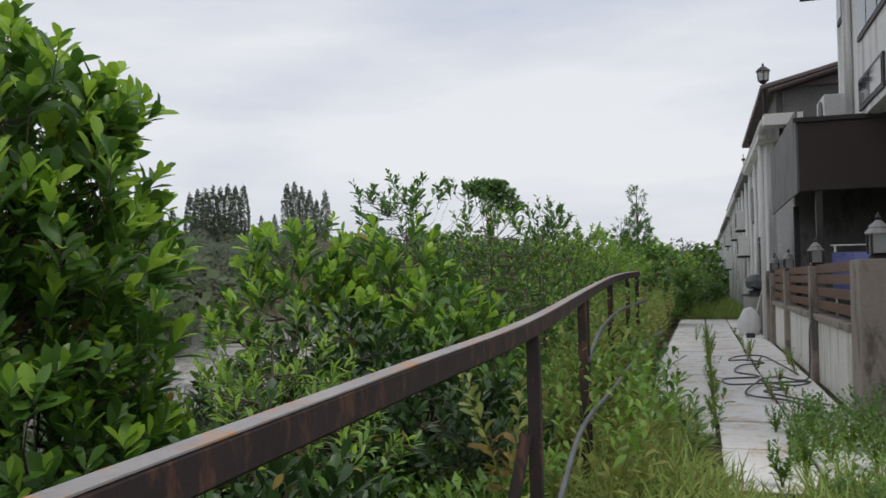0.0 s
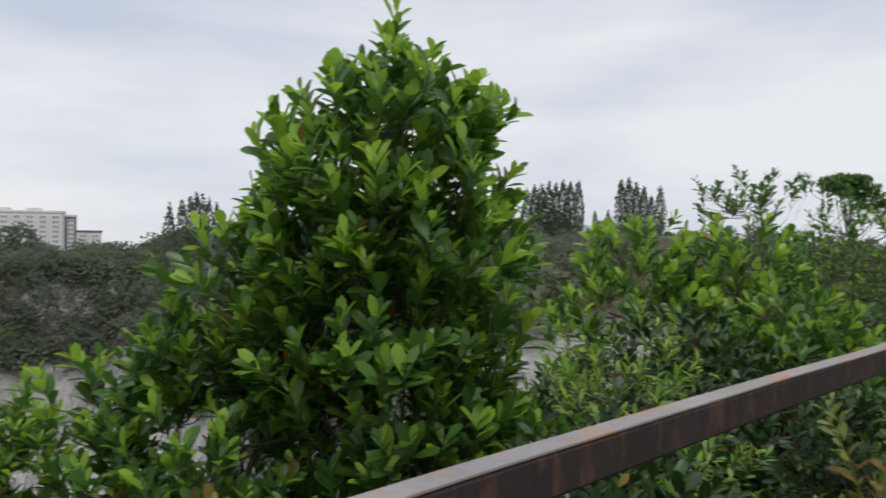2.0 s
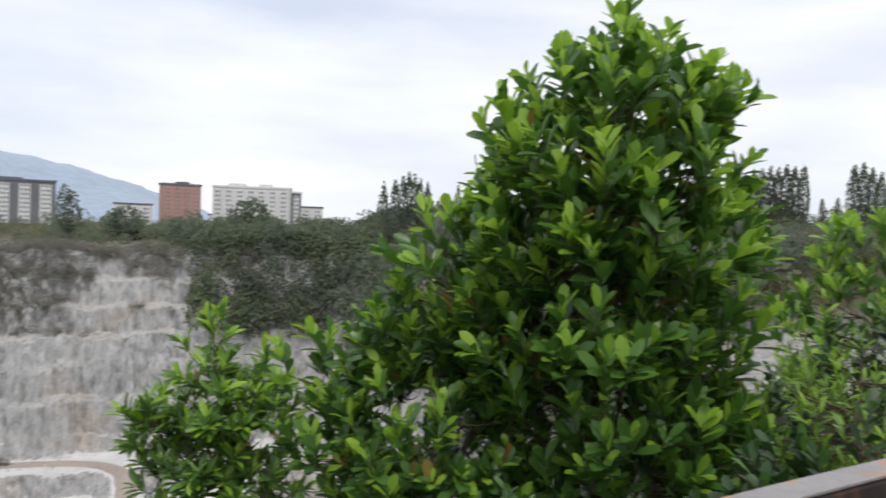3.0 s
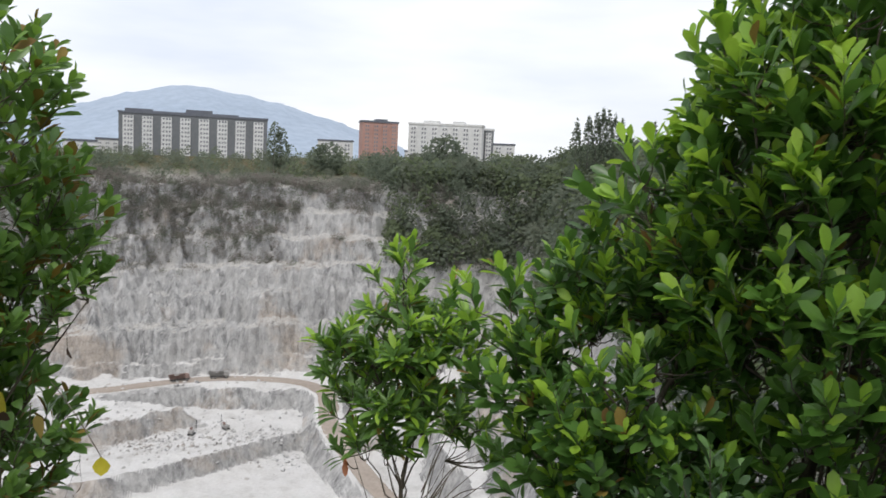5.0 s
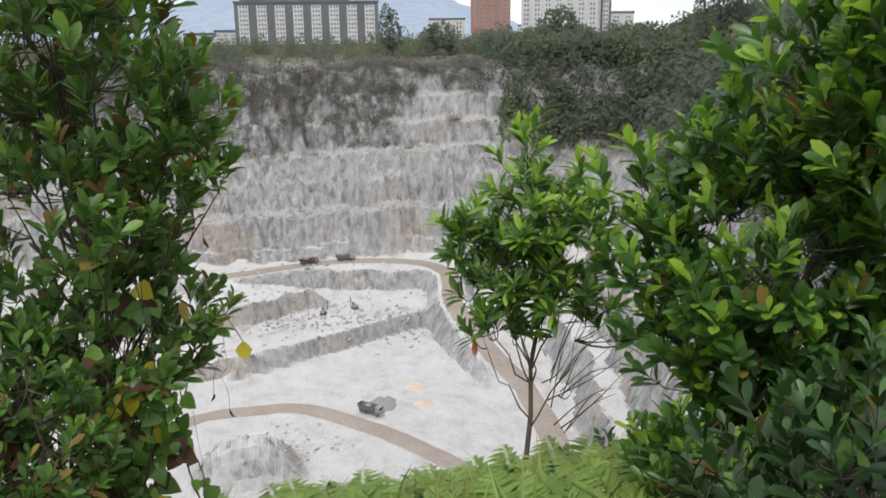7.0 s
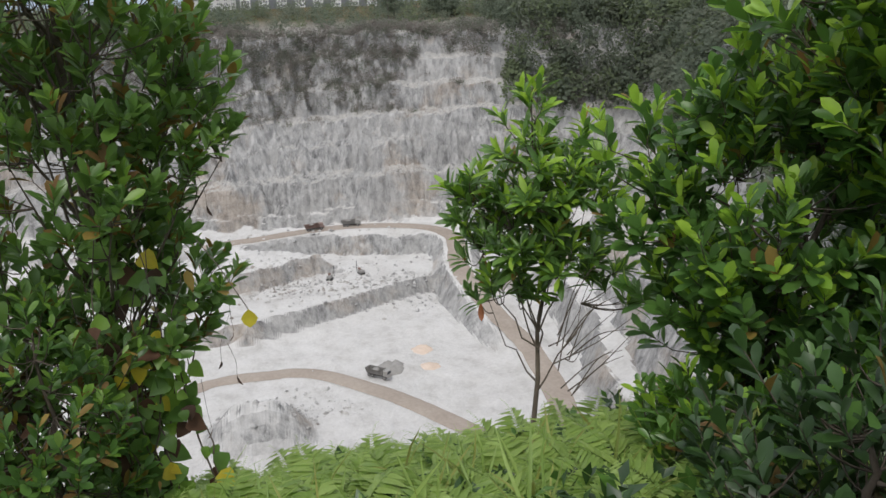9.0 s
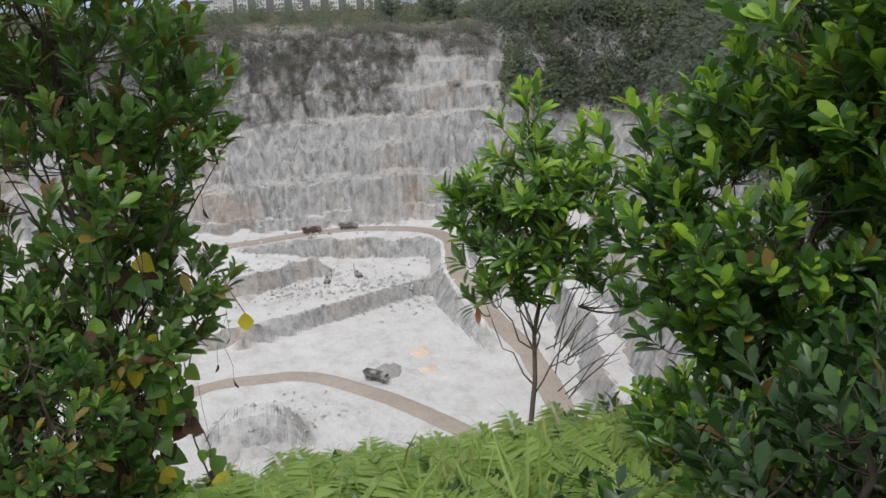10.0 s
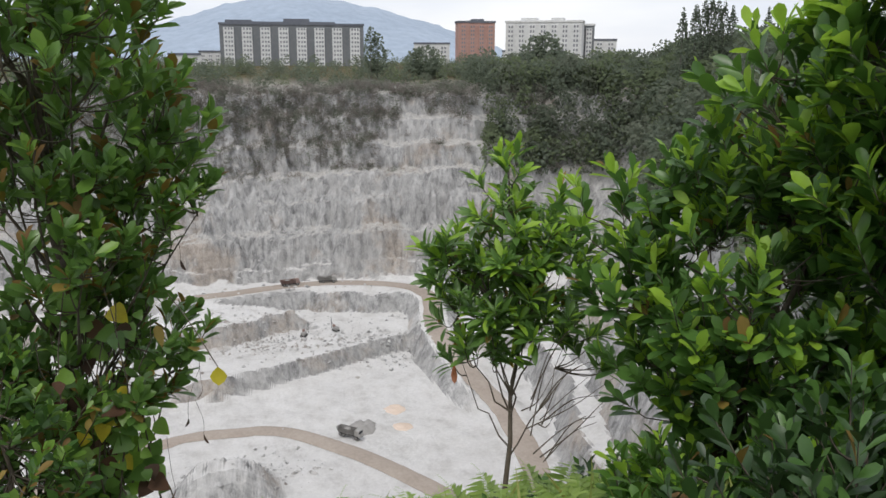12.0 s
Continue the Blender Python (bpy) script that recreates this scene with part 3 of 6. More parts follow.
    tw = new("twig_growth", np_mesh("twig_growth", wv, wt, [BARK]))
    child(tw, base)
    tagged(tw, kind="stuff")
    return base


def root_at(x, y, sink=0.05):
    return (x, y, float(terrain(x, y)) - sink)


plant("acacia_tree", "young acacia tree with broad upright glossy green leaves on the slope", "tree", root_at(-3.45, 3.75),
      [(-3.37, 3.76, 2.5, 0.26, 0.26, 0.24), (-3.37, 3.77, 2.2, 0.6, 0.6, 0.3), (-3.39, 3.75, 1.82, 0.76, 0.76, 0.34), (-3.38, 3.76, 1.42, 0.8, 0.8, 0.4), (-3.36, 3.77, 0.95, 0.78, 0.78, 0.42), (-3.34, 3.79, 0.4, 0.72, 0.72, 0.46), (-3.3, 3.8, -0.2, 0.72, 0.72, 0.4), (-4.01, 3.11, 1.28, 0.3, 0.3, 0.26)],
      700, 12, 0.185, 0.25, seed=3, loose=300, trunk_r=0.05, limbs=36, dry=0.006, young=0.85, rim=0.42)
plant("acacia_shrub", "broad-leaved green acacia shrub in front of the quarry", "shrub", root_at(-4.35, 2.95),
      [(-4.4, 3.15, 0.8, 0.42, 0.42, 0.32), (-4.6, 2.73, 0.74, 0.2, 0.2, 0.2), (-4.72, 2.57, 0.5, 0.2, 0.2, 0.2), (-4.62, 2.68, 0.12, 0.22, 0.22, 0.26), (-4.42, 2.9, -0.3, 0.34, 0.34, 0.3), (-4.25, 3.1, 0.15, 0.62, 0.56, 0.5), (-4.1, 3.25, -0.4, 0.6, 0.58, 0.5), (-4.05, 3.3, -0.95, 0.55, 0.55, 0.4), (-3.9, 3.5, 0.7, 0.5, 0.5, 0.5)],
      520, 12, 0.168, 0.22, seed=5, loose=150, trunk_r=0.035, limbs=30, dry=0.012, young=0.75, mats=[LEAF_DARK, LEAF_YOUNG, LEAF_DRY], rim=0.42)
plant("leafy_tree", "dense creeper-grown tree with dark green and browning leaves", "tree", root_at(-5.95, -0.5),
      [(-5.96, -0.55, 1.85, 0.7, 0.72, 0.5), (-5.96, -0.5, 1.3, 0.74, 0.74, 0.44), (-5.98, -0.33, 0.88, 0.66, 0.66, 0.4), (-5.98, 0.0, 0.62, 0.36, 0.36, 0.26), (-5.95, -0.7, 0.36, 0.74, 0.72, 0.5), (-5.98, -0.26, 0.08, 0.28, 0.28, 0.24), (-5.98, -0.06, -0.32, 0.30, 0.30, 0.2), (-5.95, -0.4, -0.5, 0.5, 0.46, 0.28), (-5.88, -1.0, -0.55, 0.5, 0.46, 0.48), (-5.9, -0.7, -1.15, 0.44, 0.42, 0.32)],
      540, 11, 0.168, 0.18, seed=7, loose=200, trunk_r=0.05, limbs=44, dry=0.09, young=0.5, mats=[LEAF_MID, LEAF_SMALL, LEAF_DRY], rim=0.45)
plant("slender_sapling", "slender sapling with whorls of narrow leaves and bare lower twigs", "sapling", root_at(-5.22, 2.08),
      [(-5.55, 2.24, 0.66, 0.09, 0.09, 0.22), (-5.54, 2.24, 0.4, 0.17, 0.17, 0.2), (-5.70, 1.86, 0.14, 0.13, 0.13, 0.13), (-5.64, 2.02, 0.03, 0.24, 0.24, 0.15), (-5.52, 2.30, 0.16, 0.30, 0.30, 0.24), (-5.40, 2.55, 0.24, 0.22, 0.22, 0.26), (-5.57, 2.19, -0.18, 0.34, 0.34, 0.16), (-5.43, 2.49, -0.30, 0.24, 0.24, 0.16), (-5.60, 2.10, -0.54, 0.16, 0.16, 0.07), (-5.68, 1.92, -0.54, 0.08, 0.08, 0.05), (-5.31, 2.72, -0.52, 0.16, 0.16, 0.1)],
      170, 15, 0.17, 0.11, leaf=LONG, seed=9, loose=120, trunk_r=0.022, limbs=16, young=0.75, mats=[LEAF_MID, LEAF_YOUNG, LEAF_DRY], rim=0.5, lean=(-0.1, 0.12), up=1.1, dry=0.015)

# creeper with heart-shaped leaves climbing at the tree's foot
HEART = leaf_shape(0.44, 0.22, 0.25, ((0.12, 0.95), (0.35, 1.0), (0.7, 0.55)))
rng_c = np.random.default_rng(15)
creeper = thing("climbing_creeper", "climbing creeper with heart-shaped green and yellowing leaves on brown stems", "creeper", (-5.45, -0.7, float(terrain(-5.45, -0.7))))
for k in range(34):
    cx, cy = rng_c.uniform(-5.75, -5.3), rng_c.uniform(-1.5, -0.02)
    g = float(terrain(cx, cy))
    top = rng_c.uniform(-0.75, 0.35) - 0.5 * max(0.0, cy + 0.5)
    q = np.linspace(0, 1, 12)
    line = np.stack([cx + 0.06 * np.sin(q * 7 + k) - 0.15 * q, cy + 0.09 * np.sin(q * 5 + 2 * k) + rng_c.normal(0, 0.012, 12), g - 0.03 + (top - g) * q], 1) - np.array(creeper.location)
    V, T = tube_arrays(line, np.linspace(0.008, 0.003, 12), 5)
    stem = child(new("stem", np_mesh("stem", V, T, [BARK])), creeper)
    m = 17
    f = rng_c.uniform(0.05, 1.0, m)
    P = np.stack([np.interp(f, q, line[:, c]) for c in range(3)], 1) + rng_c.normal(0, 0.035, (m, 3))
    along = np.stack([rng_c.uniform(0.0, 0.7, m), rng_c.normal(0, 0.6, m), rng_c.uniform(-1.1, -0.2, m)], 1)
    M, _ = frames(P, along, np.stack([np.full(m, 1.0), rng_c.normal(0, 0.4, m), rng_c.uniform(0.1, 0.9, m)], 1), rng_c.uniform(0.07, 0.15, m))
    V, T = place(HEART, M, P)
    mi = rng_c.choice(4, m, p=[0.5, 0.26, 0.04, 0.2])
    child(new("foliage", np_mesh("foliage", V, T, [LEAF_MID, LEAF_SMALL, YELLOW_LEAF, DEAD_LEAF], np.repeat(mi, len(HEART[1])))), stem)

# withered leaves dangling on threads below the tree's outer boughs
for dx, dy, dz in ((-5.85, 0.24, -0.9), (-5.85, 0.17, 0.28), (-5.84, 0.25, -0.58), (-5.85, 0.04, -1.26), (-5.85, 0.15, -0.78), (-5.84, -0.25, 0.21), (-5.85, -0.09, -0.78)):
    dl = thing("withered_leaf", "dark withered leaf dangling on a thin thread", "leaf", (dx, dy, dz), rng_c.uniform(0, 360), group="withered leaves dangling from the tree")
    bl = child(new("blade", np_mesh("blade", LONG[0] * np.array([0.12, 0.075, 0.12]), LONG[1], [DEAD_LEAF])), dl)
    bl.matrix_basis = pose(0, 0, 0, -95, 0, 30)
    V, T = tube_arrays(spline([(0, 0, 0), (-0.02, -0.03, 0.12), (-0.12, -0.1, 0.3)], 8), np.full(8, 0.0016), 4)
    child(new("thread", np_mesh("thread", V, T, [BARK])), dl)

# bare thin twigs round the sapling's lower stem
rng_t = np.random.default_rng(4)
bare = thing("bare_twigs", "tangle of bare brown twigs beside the sapling stem", "twig", (-5.15, 2.3, -0.75))
for k in range(16):
    a = np.array([rng_t.uniform(-0.1, 0.1), rng_t.uniform(-0.1, 0.1), rng_t.uniform(-0.35, 0.1)])
    e = a + np.array([rng_t.uniform(-0.15, 0.25), rng_t.uniform(0.05, 0.6), rng_t.uniform(0.0, 0.55)])
    m = (a + e) / 2 + np.array([0, 0, rng_t.uniform(-0.08, 0.1)])
    V, T = tube_arrays(spline([a, m, e], 9), np.linspace(0.0055, 0.002, 9), 4)
    child(new("twig", np_mesh("twig", V, T, [BARK])), bare)

# a red leaf below a whorl of the sapling
red_l = thing("hanging_leaf", "single reddish old leaf hanging below the sapling", "leaf", (-5.52, 1.86, -0.52))
lf = child(new("blade", np_mesh("blade", LONG[0] * 0.13 * np.array([1.3, 1, 1]), LONG[1], [RED_LEAF])), red_l)
lf.matrix_basis = pose(0, 0, 0.03, -100, 0, 75)
V, T = tube_arrays(spline([(0.02, 0.3, 0.1), (0.0, 0.1, 0.03), (0, 0, 0.03)], 8), np.full(8, 0.004), 4)
child(new("stalk", np_mesh("stalk", V, T, [BARK])), red_l)


def bush(x, y, top, r, seed, name="broadleaf_bush", label="dense green broad-leaved bush beside the railing", count=170, size=0.155, young=0.5, leaf=BROAD, mats=None, per=10, dry=0.01, shoot=0.22):
    g = float(terrain(x, y))
    h = top - g
    blobs = [(x, y, g + h * 0.80, r * 0.62, r * 0.62, h * 0.2), (x + 0.1, y - 0.1, g + h * 0.55, r, r, h * 0.28), (x - 0.1, y, g + h * 0.25, r * 0.9, r * 0.9, h * 0.25)]
    return plant(name, label, "bush", (x, y, g - 0.05), blobs, count, per, size, shoot, leaf=leaf, seed=seed, trunk_r=0.03, limbs=7, young=young, mats=mats, dry=dry)


# bushes along the outer side of the railing
bush(-3.7, 7.9, 1.85, 0.9, 21, count=210, size=0.2, young=0.85)
bush(-2.8, 8.4, 1.8, 0.85, 22, count=190, size=0.2, young=0.8)
bush(-2.0, 7.6, 1.1, 0.75, 23, count=150, size=0.18, young=0.5)
bush(-3.3, 10.6, 2.2, 1.1, 24, count=200, size=0.13, young=0.25, label="tall dark green acacia bush with small leaves")
bush(-2.2, 10.8, 2.05, 1.0, 25, count=220, size=0.11, young=0.3, label="tall dark green acacia bush with small leaves")
bush(-1.9, 13.2, 1.95, 1.0, 26, count=200, size=0.11, young=0.3, label="tall dark green acacia bush with small leaves")
bush(-1.8, 16.5, 2.0, 1.2, 27, count=220, size=0.12, young=0.35, label="bushy green shrub with fine leaves", mats=[LEAF_SMALL, LEAF_YOUNG, LEAF_DRY])
bush(-1.9, 20.5, 1.9, 1.4, 28, count=220, size=0.15, young=0.35, leaf=SIMPLE, label="bushy green shrub with fine leaves", mats=[LEAF_SMALL, LEAF_YOUNG, LEAF_DRY])
bush(-2.1, 25.0, 1.9, 1.8, 29, count=220, size=0.2, young=0.35, leaf=SIMPLE, label="bushy green shrub with fine leaves", mats=[LEAF_SMALL, LEAF_YOUNG, LEAF_DRY])
bush(-4.4, 14.0, 1.9, 1.4, 30, count=220, size=0.14, young=0.2)
bush(-5.2, 19.0, 2.1, 1.8, 31, count=240, size=0.18, young=0.2, leaf=SIMPLE)
bush(-1.0, 31.0, 1.7, 1.9, 32, count=240, size=0.24, young=0.3, leaf=SIMPLE, label="leafy bush beside the overgrown lane")
bush(0.2, 38.0, 1.3, 1.6, 33, count=200, size=0.26, young=0.3, leaf=SIMPLE, label="leafy bush beside the overgrown lane", mats=[LEAF_SMALL, LEAF_YOUNG, LEAF_DRY])
bush(2.2, 47.0, 0.9, 2.0, 34, count=240, size=0.3, young=0.3, leaf=SIMPLE, label="leafy bush at the end of the lane")
bush(3.4, 58.0, 1.6, 2.6, 35, count=240, size=0.4, young=0.2, leaf=SIMPLE, label="leafy bush at the end of the lane")
bush(-3.5, 34.0, 2.2, 2.4, 36, count=240, size=0.28, young=0.2, leaf=SIMPLE)
bush(-6.5, 28.0, 2.2, 2.6, 37, count=260, size=0.28, young=0.15, leaf=SIMPLE)
# light-leaved shrub and low growth under the railing
bush(-2.25, 4.5, 1.05, 0.6, 41, count=230, size=0.11, per=9, young=0.7, shoot=0.18, leaf=LONG, name="light_shrub", label="light green small-leaved shrub below the railing", mats=[LEAF_SMALL, LEAF_YOUNG, LEAF_DRY])
# low shrubs take the darkened leaf colour in place of real shade
bush(-1.75, 3.3, 0.62, 0.55, 42, count=130, size=0.14, young=0.12, mats=[LEAF_SHADE, LEAF, LEAF_DRY], name="low_shrub", label="low shrub with shade-darkened green leaves below the railing")
bush(-1.5, 5.6, 0.55, 0.6, 43, count=130, size=0.12, young=0.12, mats=[LEAF_SHADE, LEAF, LEAF_DRY], name="low_shrub", label="low shrub with shade-darkened green leaves below the railing")
bush(-2.3, 5.9, 0.95, 0.7, 44, count=150, size=0.14, young=0.12, mats=[LEAF_SHADE, LEAF, LEAF_DRY], name="low_shrub", label="low shrub with shade-darkened green leaves below the railing")
bush(-2.5, 2.2, 0.25, 0.55, 45, count=120, size=0.13, young=0.3, mats=[LEAF_SHADE, LEAF_DARK, LEAF_DRY], name="low_shrub", label="low shrub with shade-darkened green leaves below the railing")
bush(-3.0, 5.4, 0.55, 0.8, 46, count=170, size=0.15, young=0.12, mats=[LEAF_SHADE, LEAF, LEAF_DRY], name="low_shrub", label="low shrub with shade-darkened green leaves below the railing")
bush(-4.6, 6.2, 0.3, 0.8, 47, count=150, size=0.15, young=0.12, mats=[LEAF_SHADE, LEAF, LEAF_DRY], name="low_shrub", label="low shrub with shade-darkened green leaves below the railing")
bush(-3.9, 2.6, -0.6, 0.36, 48, count=70, size=0.14, young=0.4, name="low_shrub", label="low leafy shrub among the ferns")
bush(-5.4, -0.85, -0.15, 0.6, 49, count=170, size=0.12, young=0.6, name="low_shrub", label="low leafy creeper growth with browning leaves below a tree", mats=[LEAF_DARK, LEAF_SMALL, LEAF_DRY], dry=0.12)
# sparse tall shoots that stand out over the bushes
plant("thin_acacia", "thin acacia with sparse dark leaves on tall shoots", "tree", root_at(-3.25, 11.0),
      [(-3.3, 10.95, 2.2, 0.45, 0.4, 0.25), (-3.9, 10.9, 2.1, 0.4, 0.3, 0.25), (-2.6, 11.0, 2.1, 0.4, 0.3, 0.25)], 40, 11, 0.125, 0.24, leaf=BROAD, seed=61, trunk_r=0.02, limbs=8, young=0.0, mats=[LEAF_DARK, LEAF, LEAF_DRY])
plant("thin_acacia", "thin acacia with sparse dark leaves on tall shoots", "tree", root_at(-1.75, 12.6),
      [(-1.75, 12.6, 1.85, 0.5, 0.4, 0.25)], 30, 11, 0.125, 0.24, leaf=BROAD, seed=62, trunk_r=0.02, limbs=6, young=0.0, mats=[LEAF_DARK, LEAF, LEAF_DRY])
plant("umbrella_tree", "flat-topped dark green tree with a bare forked stem", "tree", root_at(-8.3, 41.5),
      [(-8.9, 41.5, 4.75, 0.8, 0.8, 0.22), (-8.0, 41.5, 4.5, 0.8, 0.7, 0.25), (-7.4, 41.4, 3.9, 0.6, 0.6, 0.4), (-8.4, 41.5, 4.9, 0.9, 0.8, 0.15)], 340, 9, 0.26, 0.16, leaf=SIMPLE, seed=63, trunk_r=0.12, limbs=9, young=0.0, mats=[LEAF_DARK, LEAF, LEAF_DRY], up=0.4)
plant("scraggy_conifer", "scraggy upright conifer with thin branches", "tree", root_at(-1.35, 49.0),
      [(-1.35, 49, 4.3, 0.3, 0.3, 0.8), (-1.3, 49, 3.2, 0.55, 0.5, 0.5), (-1.3, 49, 2.0, 0.8, 0.7, 0.9)], 190, 12, 0.24, 0.3, leaf=LONG, seed=64, trunk_r=0.09, limbs=12, young=0.0, mats=[LEAF_DARK, LEAF, LEAF_DRY], up=0.7)
plant("scraggy_conifer", "scraggy upright conifer with thin branches", "tree", root_at(-2.3, 50.0),
      [(-2.3, 50, 2.6, 0.4, 0.4, 0.6), (-2.3, 50, 1.5, 0.8, 0.7, 0.8)], 90, 10, 0.22, 0.3, leaf=LONG, seed=65, trunk_r=0.08, limbs=9, young=0.0, mats=[LEAF_DARK, LEAF, LEAF_DRY], up=0.7)


def scatter_plants(name, label, region, n, per, size, seed, mats, leaf=SIMPLE, length=0.12, spread=(20, 70), hump=0.0, up=1.0, young=0.3):
    """Low growth over a stretch of ground, as one joined cover."""
    rng = np.random.default_rng(seed)
    x = rng.uniform(region[0], region[1], n)
    y = rng.uniform(region[2], region[3], n)
    keep = value_noise(x / 0.7, y / 0.7, seed) > -0.55
    x, y = x[keep], y[keep]
    z = terrain(x, y) + hump * np.abs(rng.normal(0, 0.5, len(x))) * (0.6 + 0.6 * value_noise(x / 0.9, y / 0.9, seed + 3))
    p = np.stack([x, y, z], 1)
    d = np.stack([rng.normal(0, 0.4, len(x)), rng.normal(0, 0.4, len(x)), np.full(len(x), up)], 1)
    M, pos, t, i = shoots(rng, p, d, length * rng.uniform(0.6, 1.4, len(x)), per, size, spread)
    idx = (rng.uniform(size=len(t)) < young).astype(int)
    V, T = place(leaf, M, pos)
    return tagged(new(name, np_mesh(name, V, T, mats, np.repeat(idx, len(leaf[1])))), label, "ground cover", kind="stuff")


scatter_plants("ground_creeper", "low green creeper covering the slope below the railing", (-2.2, -0.7, 2.5, 12.0), 3800, 5, 0.09, 71, [LEAF, LEAF_SMALL], hump=0.35, young=0.55)
# undergrowth mixes in the shade-darkened leaf colour
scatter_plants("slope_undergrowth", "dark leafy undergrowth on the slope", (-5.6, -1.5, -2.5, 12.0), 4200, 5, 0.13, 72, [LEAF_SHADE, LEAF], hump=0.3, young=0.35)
scatter_plants("far_undergrowth", "leafy undergrowth beside the lane", (-7.0, -0.9, 12.0, 60.0), 5000, 5, 0.2, 73, [LEAF, LEAF_SMALL], hump=0.9, young=0.4)
scatter_plants("verge_grass", "rough yellow-green grass along the path edge", (-0.95, 0.2, 3.2, 9.0), 1500, 7, 0.34, 74, [GRASS, FERN], leaf=BLADE, length=0.04, spread=(8, 40), young=0.4)
scatter_plants("verge_grass", "rough yellow-green grass along the path edge", (0.2, 1.7, 3.0, 5.9), 1000, 7, 0.30, 75, [GRASS, FERN], leaf=BLADE, length=0.04, spread=(8, 40), young=0.5)
scatter_plants("verge_grass", "rough yellow-green grass along the path edge", (-1.1, -0.3, 9.0, 28.0), 2300, 7, 0.3, 76, [GRASS, FERN], leaf=BLADE, length=0.05, spread=(8, 40), young=0.5)
scatter_plants("lane_grass", "tall grass closing the far end of the path", (-0.6, 3.2, 30.0, 60.0), 3500, 6, 0.6, 77, [GRASS, LEAF_SMALL], leaf=BLADE, length=0.1, spread=(8, 45), young=0.6)
scatter_plants("slope_grass", "pale grass blades on the quarry edge", (-5.0, -3.0, -0.5, 3.2), 90, 5, 0.5, 78, [GRASS, FERN], leaf=BLADE, length=0.05, spread=(6, 30), young=0.5)


scatter_plants("verge_weeds", "low light green weeds spreading over the path edge", (1.1, 1.95, 5.2, 8.8), 420, 6, 0.055, 79, [LEAF_SMALL, LEAF_MID], leaf=SIMPLE, length=0.2, hump=0.25, young=0.4)
scatter_plants("verge_weeds", "low weeds and grass spreading over the path edge", (-0.75, -0.35, 6.0, 16.0), 500, 6, 0.07, 80, [GRASS, LEAF_SMALL], leaf=SIMPLE, length=0.3, hump=0.3, young=0.5)


def weed(x, y, h, seed, label="leafy green weed growing at the path edge", size=0.06, mats=None, stems=4):
    """A weed: a few leaning stems, each a part with its leaves."""
    rng = np.random.default_rng(seed)
    g = float(terrain(x, y))
    base = thing("weed", label, "weed", (x, y, g), group="weeds along the path")
    for s in range(stems):
        a = rng.uniform(0, 6.28)
        tip = np.array([math.cos(a) * h * 0.3, math.sin(a) * h * 0.3, h * rng.uniform(0.7, 1.05)])
        k = np.linspace(0, 1, 6)[:, None]
        line = tip * k * np.array([1, 1, 1]) * (np.array([0.5, 0.5, 1]) + np.array([0.5, 0.5, 0]) * k)
        sv, stt = tube_arrays(line, 0.005 * (1.1 - k[:, 0]), 4)
        st = child(new("stem", np_mesh("stem", sv, stt, [GRASS])), base)
        M, pos, t, i = shoots(rng, line[1:2], tip[None], np.array([h * 0.85]), 16, size, (35, 75))
        V, T = place(BROAD, M, pos)
        child(new("foliage", np_mesh("foliage", V, T, mats or [LEAF_SMALL, LEAF_YOUNG], np.repeat((t > 0.5).astype(int), len(BROAD[1])))), st)
    return base


rw = random.Random(5)
for wx, wy, wh in [(-0.35, 4.6, 0.62), (-0.2, 5.2, 0.72), (-0.45, 5.6, 0.8), (-0.1, 6.1, 0.6), (-0.3, 6.8, 0.7), (-0.55, 7.3, 0.8), (-0.35, 8.2, 0.7), (-0.6, 9.0, 0.8), (-0.5, 10.2, 0.85), (-0.55, 11.5, 0.9), (-0.5, 13.0, 0.9), (-0.45, 14.6, 1.0),
                   (0.95, 6.4, 0.42), (1.2, 6.9, 0.48), (1.45, 6.6, 0.45), (1.1, 7.6, 0.4), (1.55, 7.4, 0.5), (1.75, 8.2, 0.45), (1.3, 8.4, 0.35), (0.75, 6.1, 0.3)]:
    right_side = wx > 0.5
    weed(wx, wy, wh * (1.05 if right_side else 1.25), rw.randrange(9999), size=0.06 if right_side else 0.11, stems=12 if right_side else 7, mats=[LEAF_SMALL, LEAF_MID] if right_side else [GRASS, LEAF_SMALL])
for _ in range(26):
    wy = rw.uniform(4.2, 15.5)
    wx = -0.95 + 0.042 * wy + rw.uniform(-0.3, 0.1)
    weed(wx, wy, rw.uniform(0.45, 0.95), rw.randrange(9999), size=rw.uniform(0.07, 0.11), stems=5, mats=rw.choice(([GRASS, LEAF_SMALL], [LEAF_SMALL, GRASS], [LEAF_DRY, GRASS])))
for _ in range(18):
    wy = rw.uniform(7.5, 17.0)
    weed(-0.9 + 0.042 * wy + rw.uniform(-0.2, 0.1), wy, rw.uniform(0.9, 1.45), rw.randrange(9999), label="tall rank brown-green weed at the path edge", size=rw.uniform(0.09, 0.13), stems=6, mats=rw.choice(([GRASS, LEAF_SMALL], [LEAF_DRY, GRASS], [LEAF_MID, GRASS])))
for _ in range(16):
    wx, wy = rw.uniform(0.95, 1.75), rw.uniform(5.0, 8.4)
    weed(wx, wy, rw.uniform(0.2, 0.42), rw.randrange(9999), size=0.05, stems=10, mats=[LEAF_SMALL, LEAF_MID])
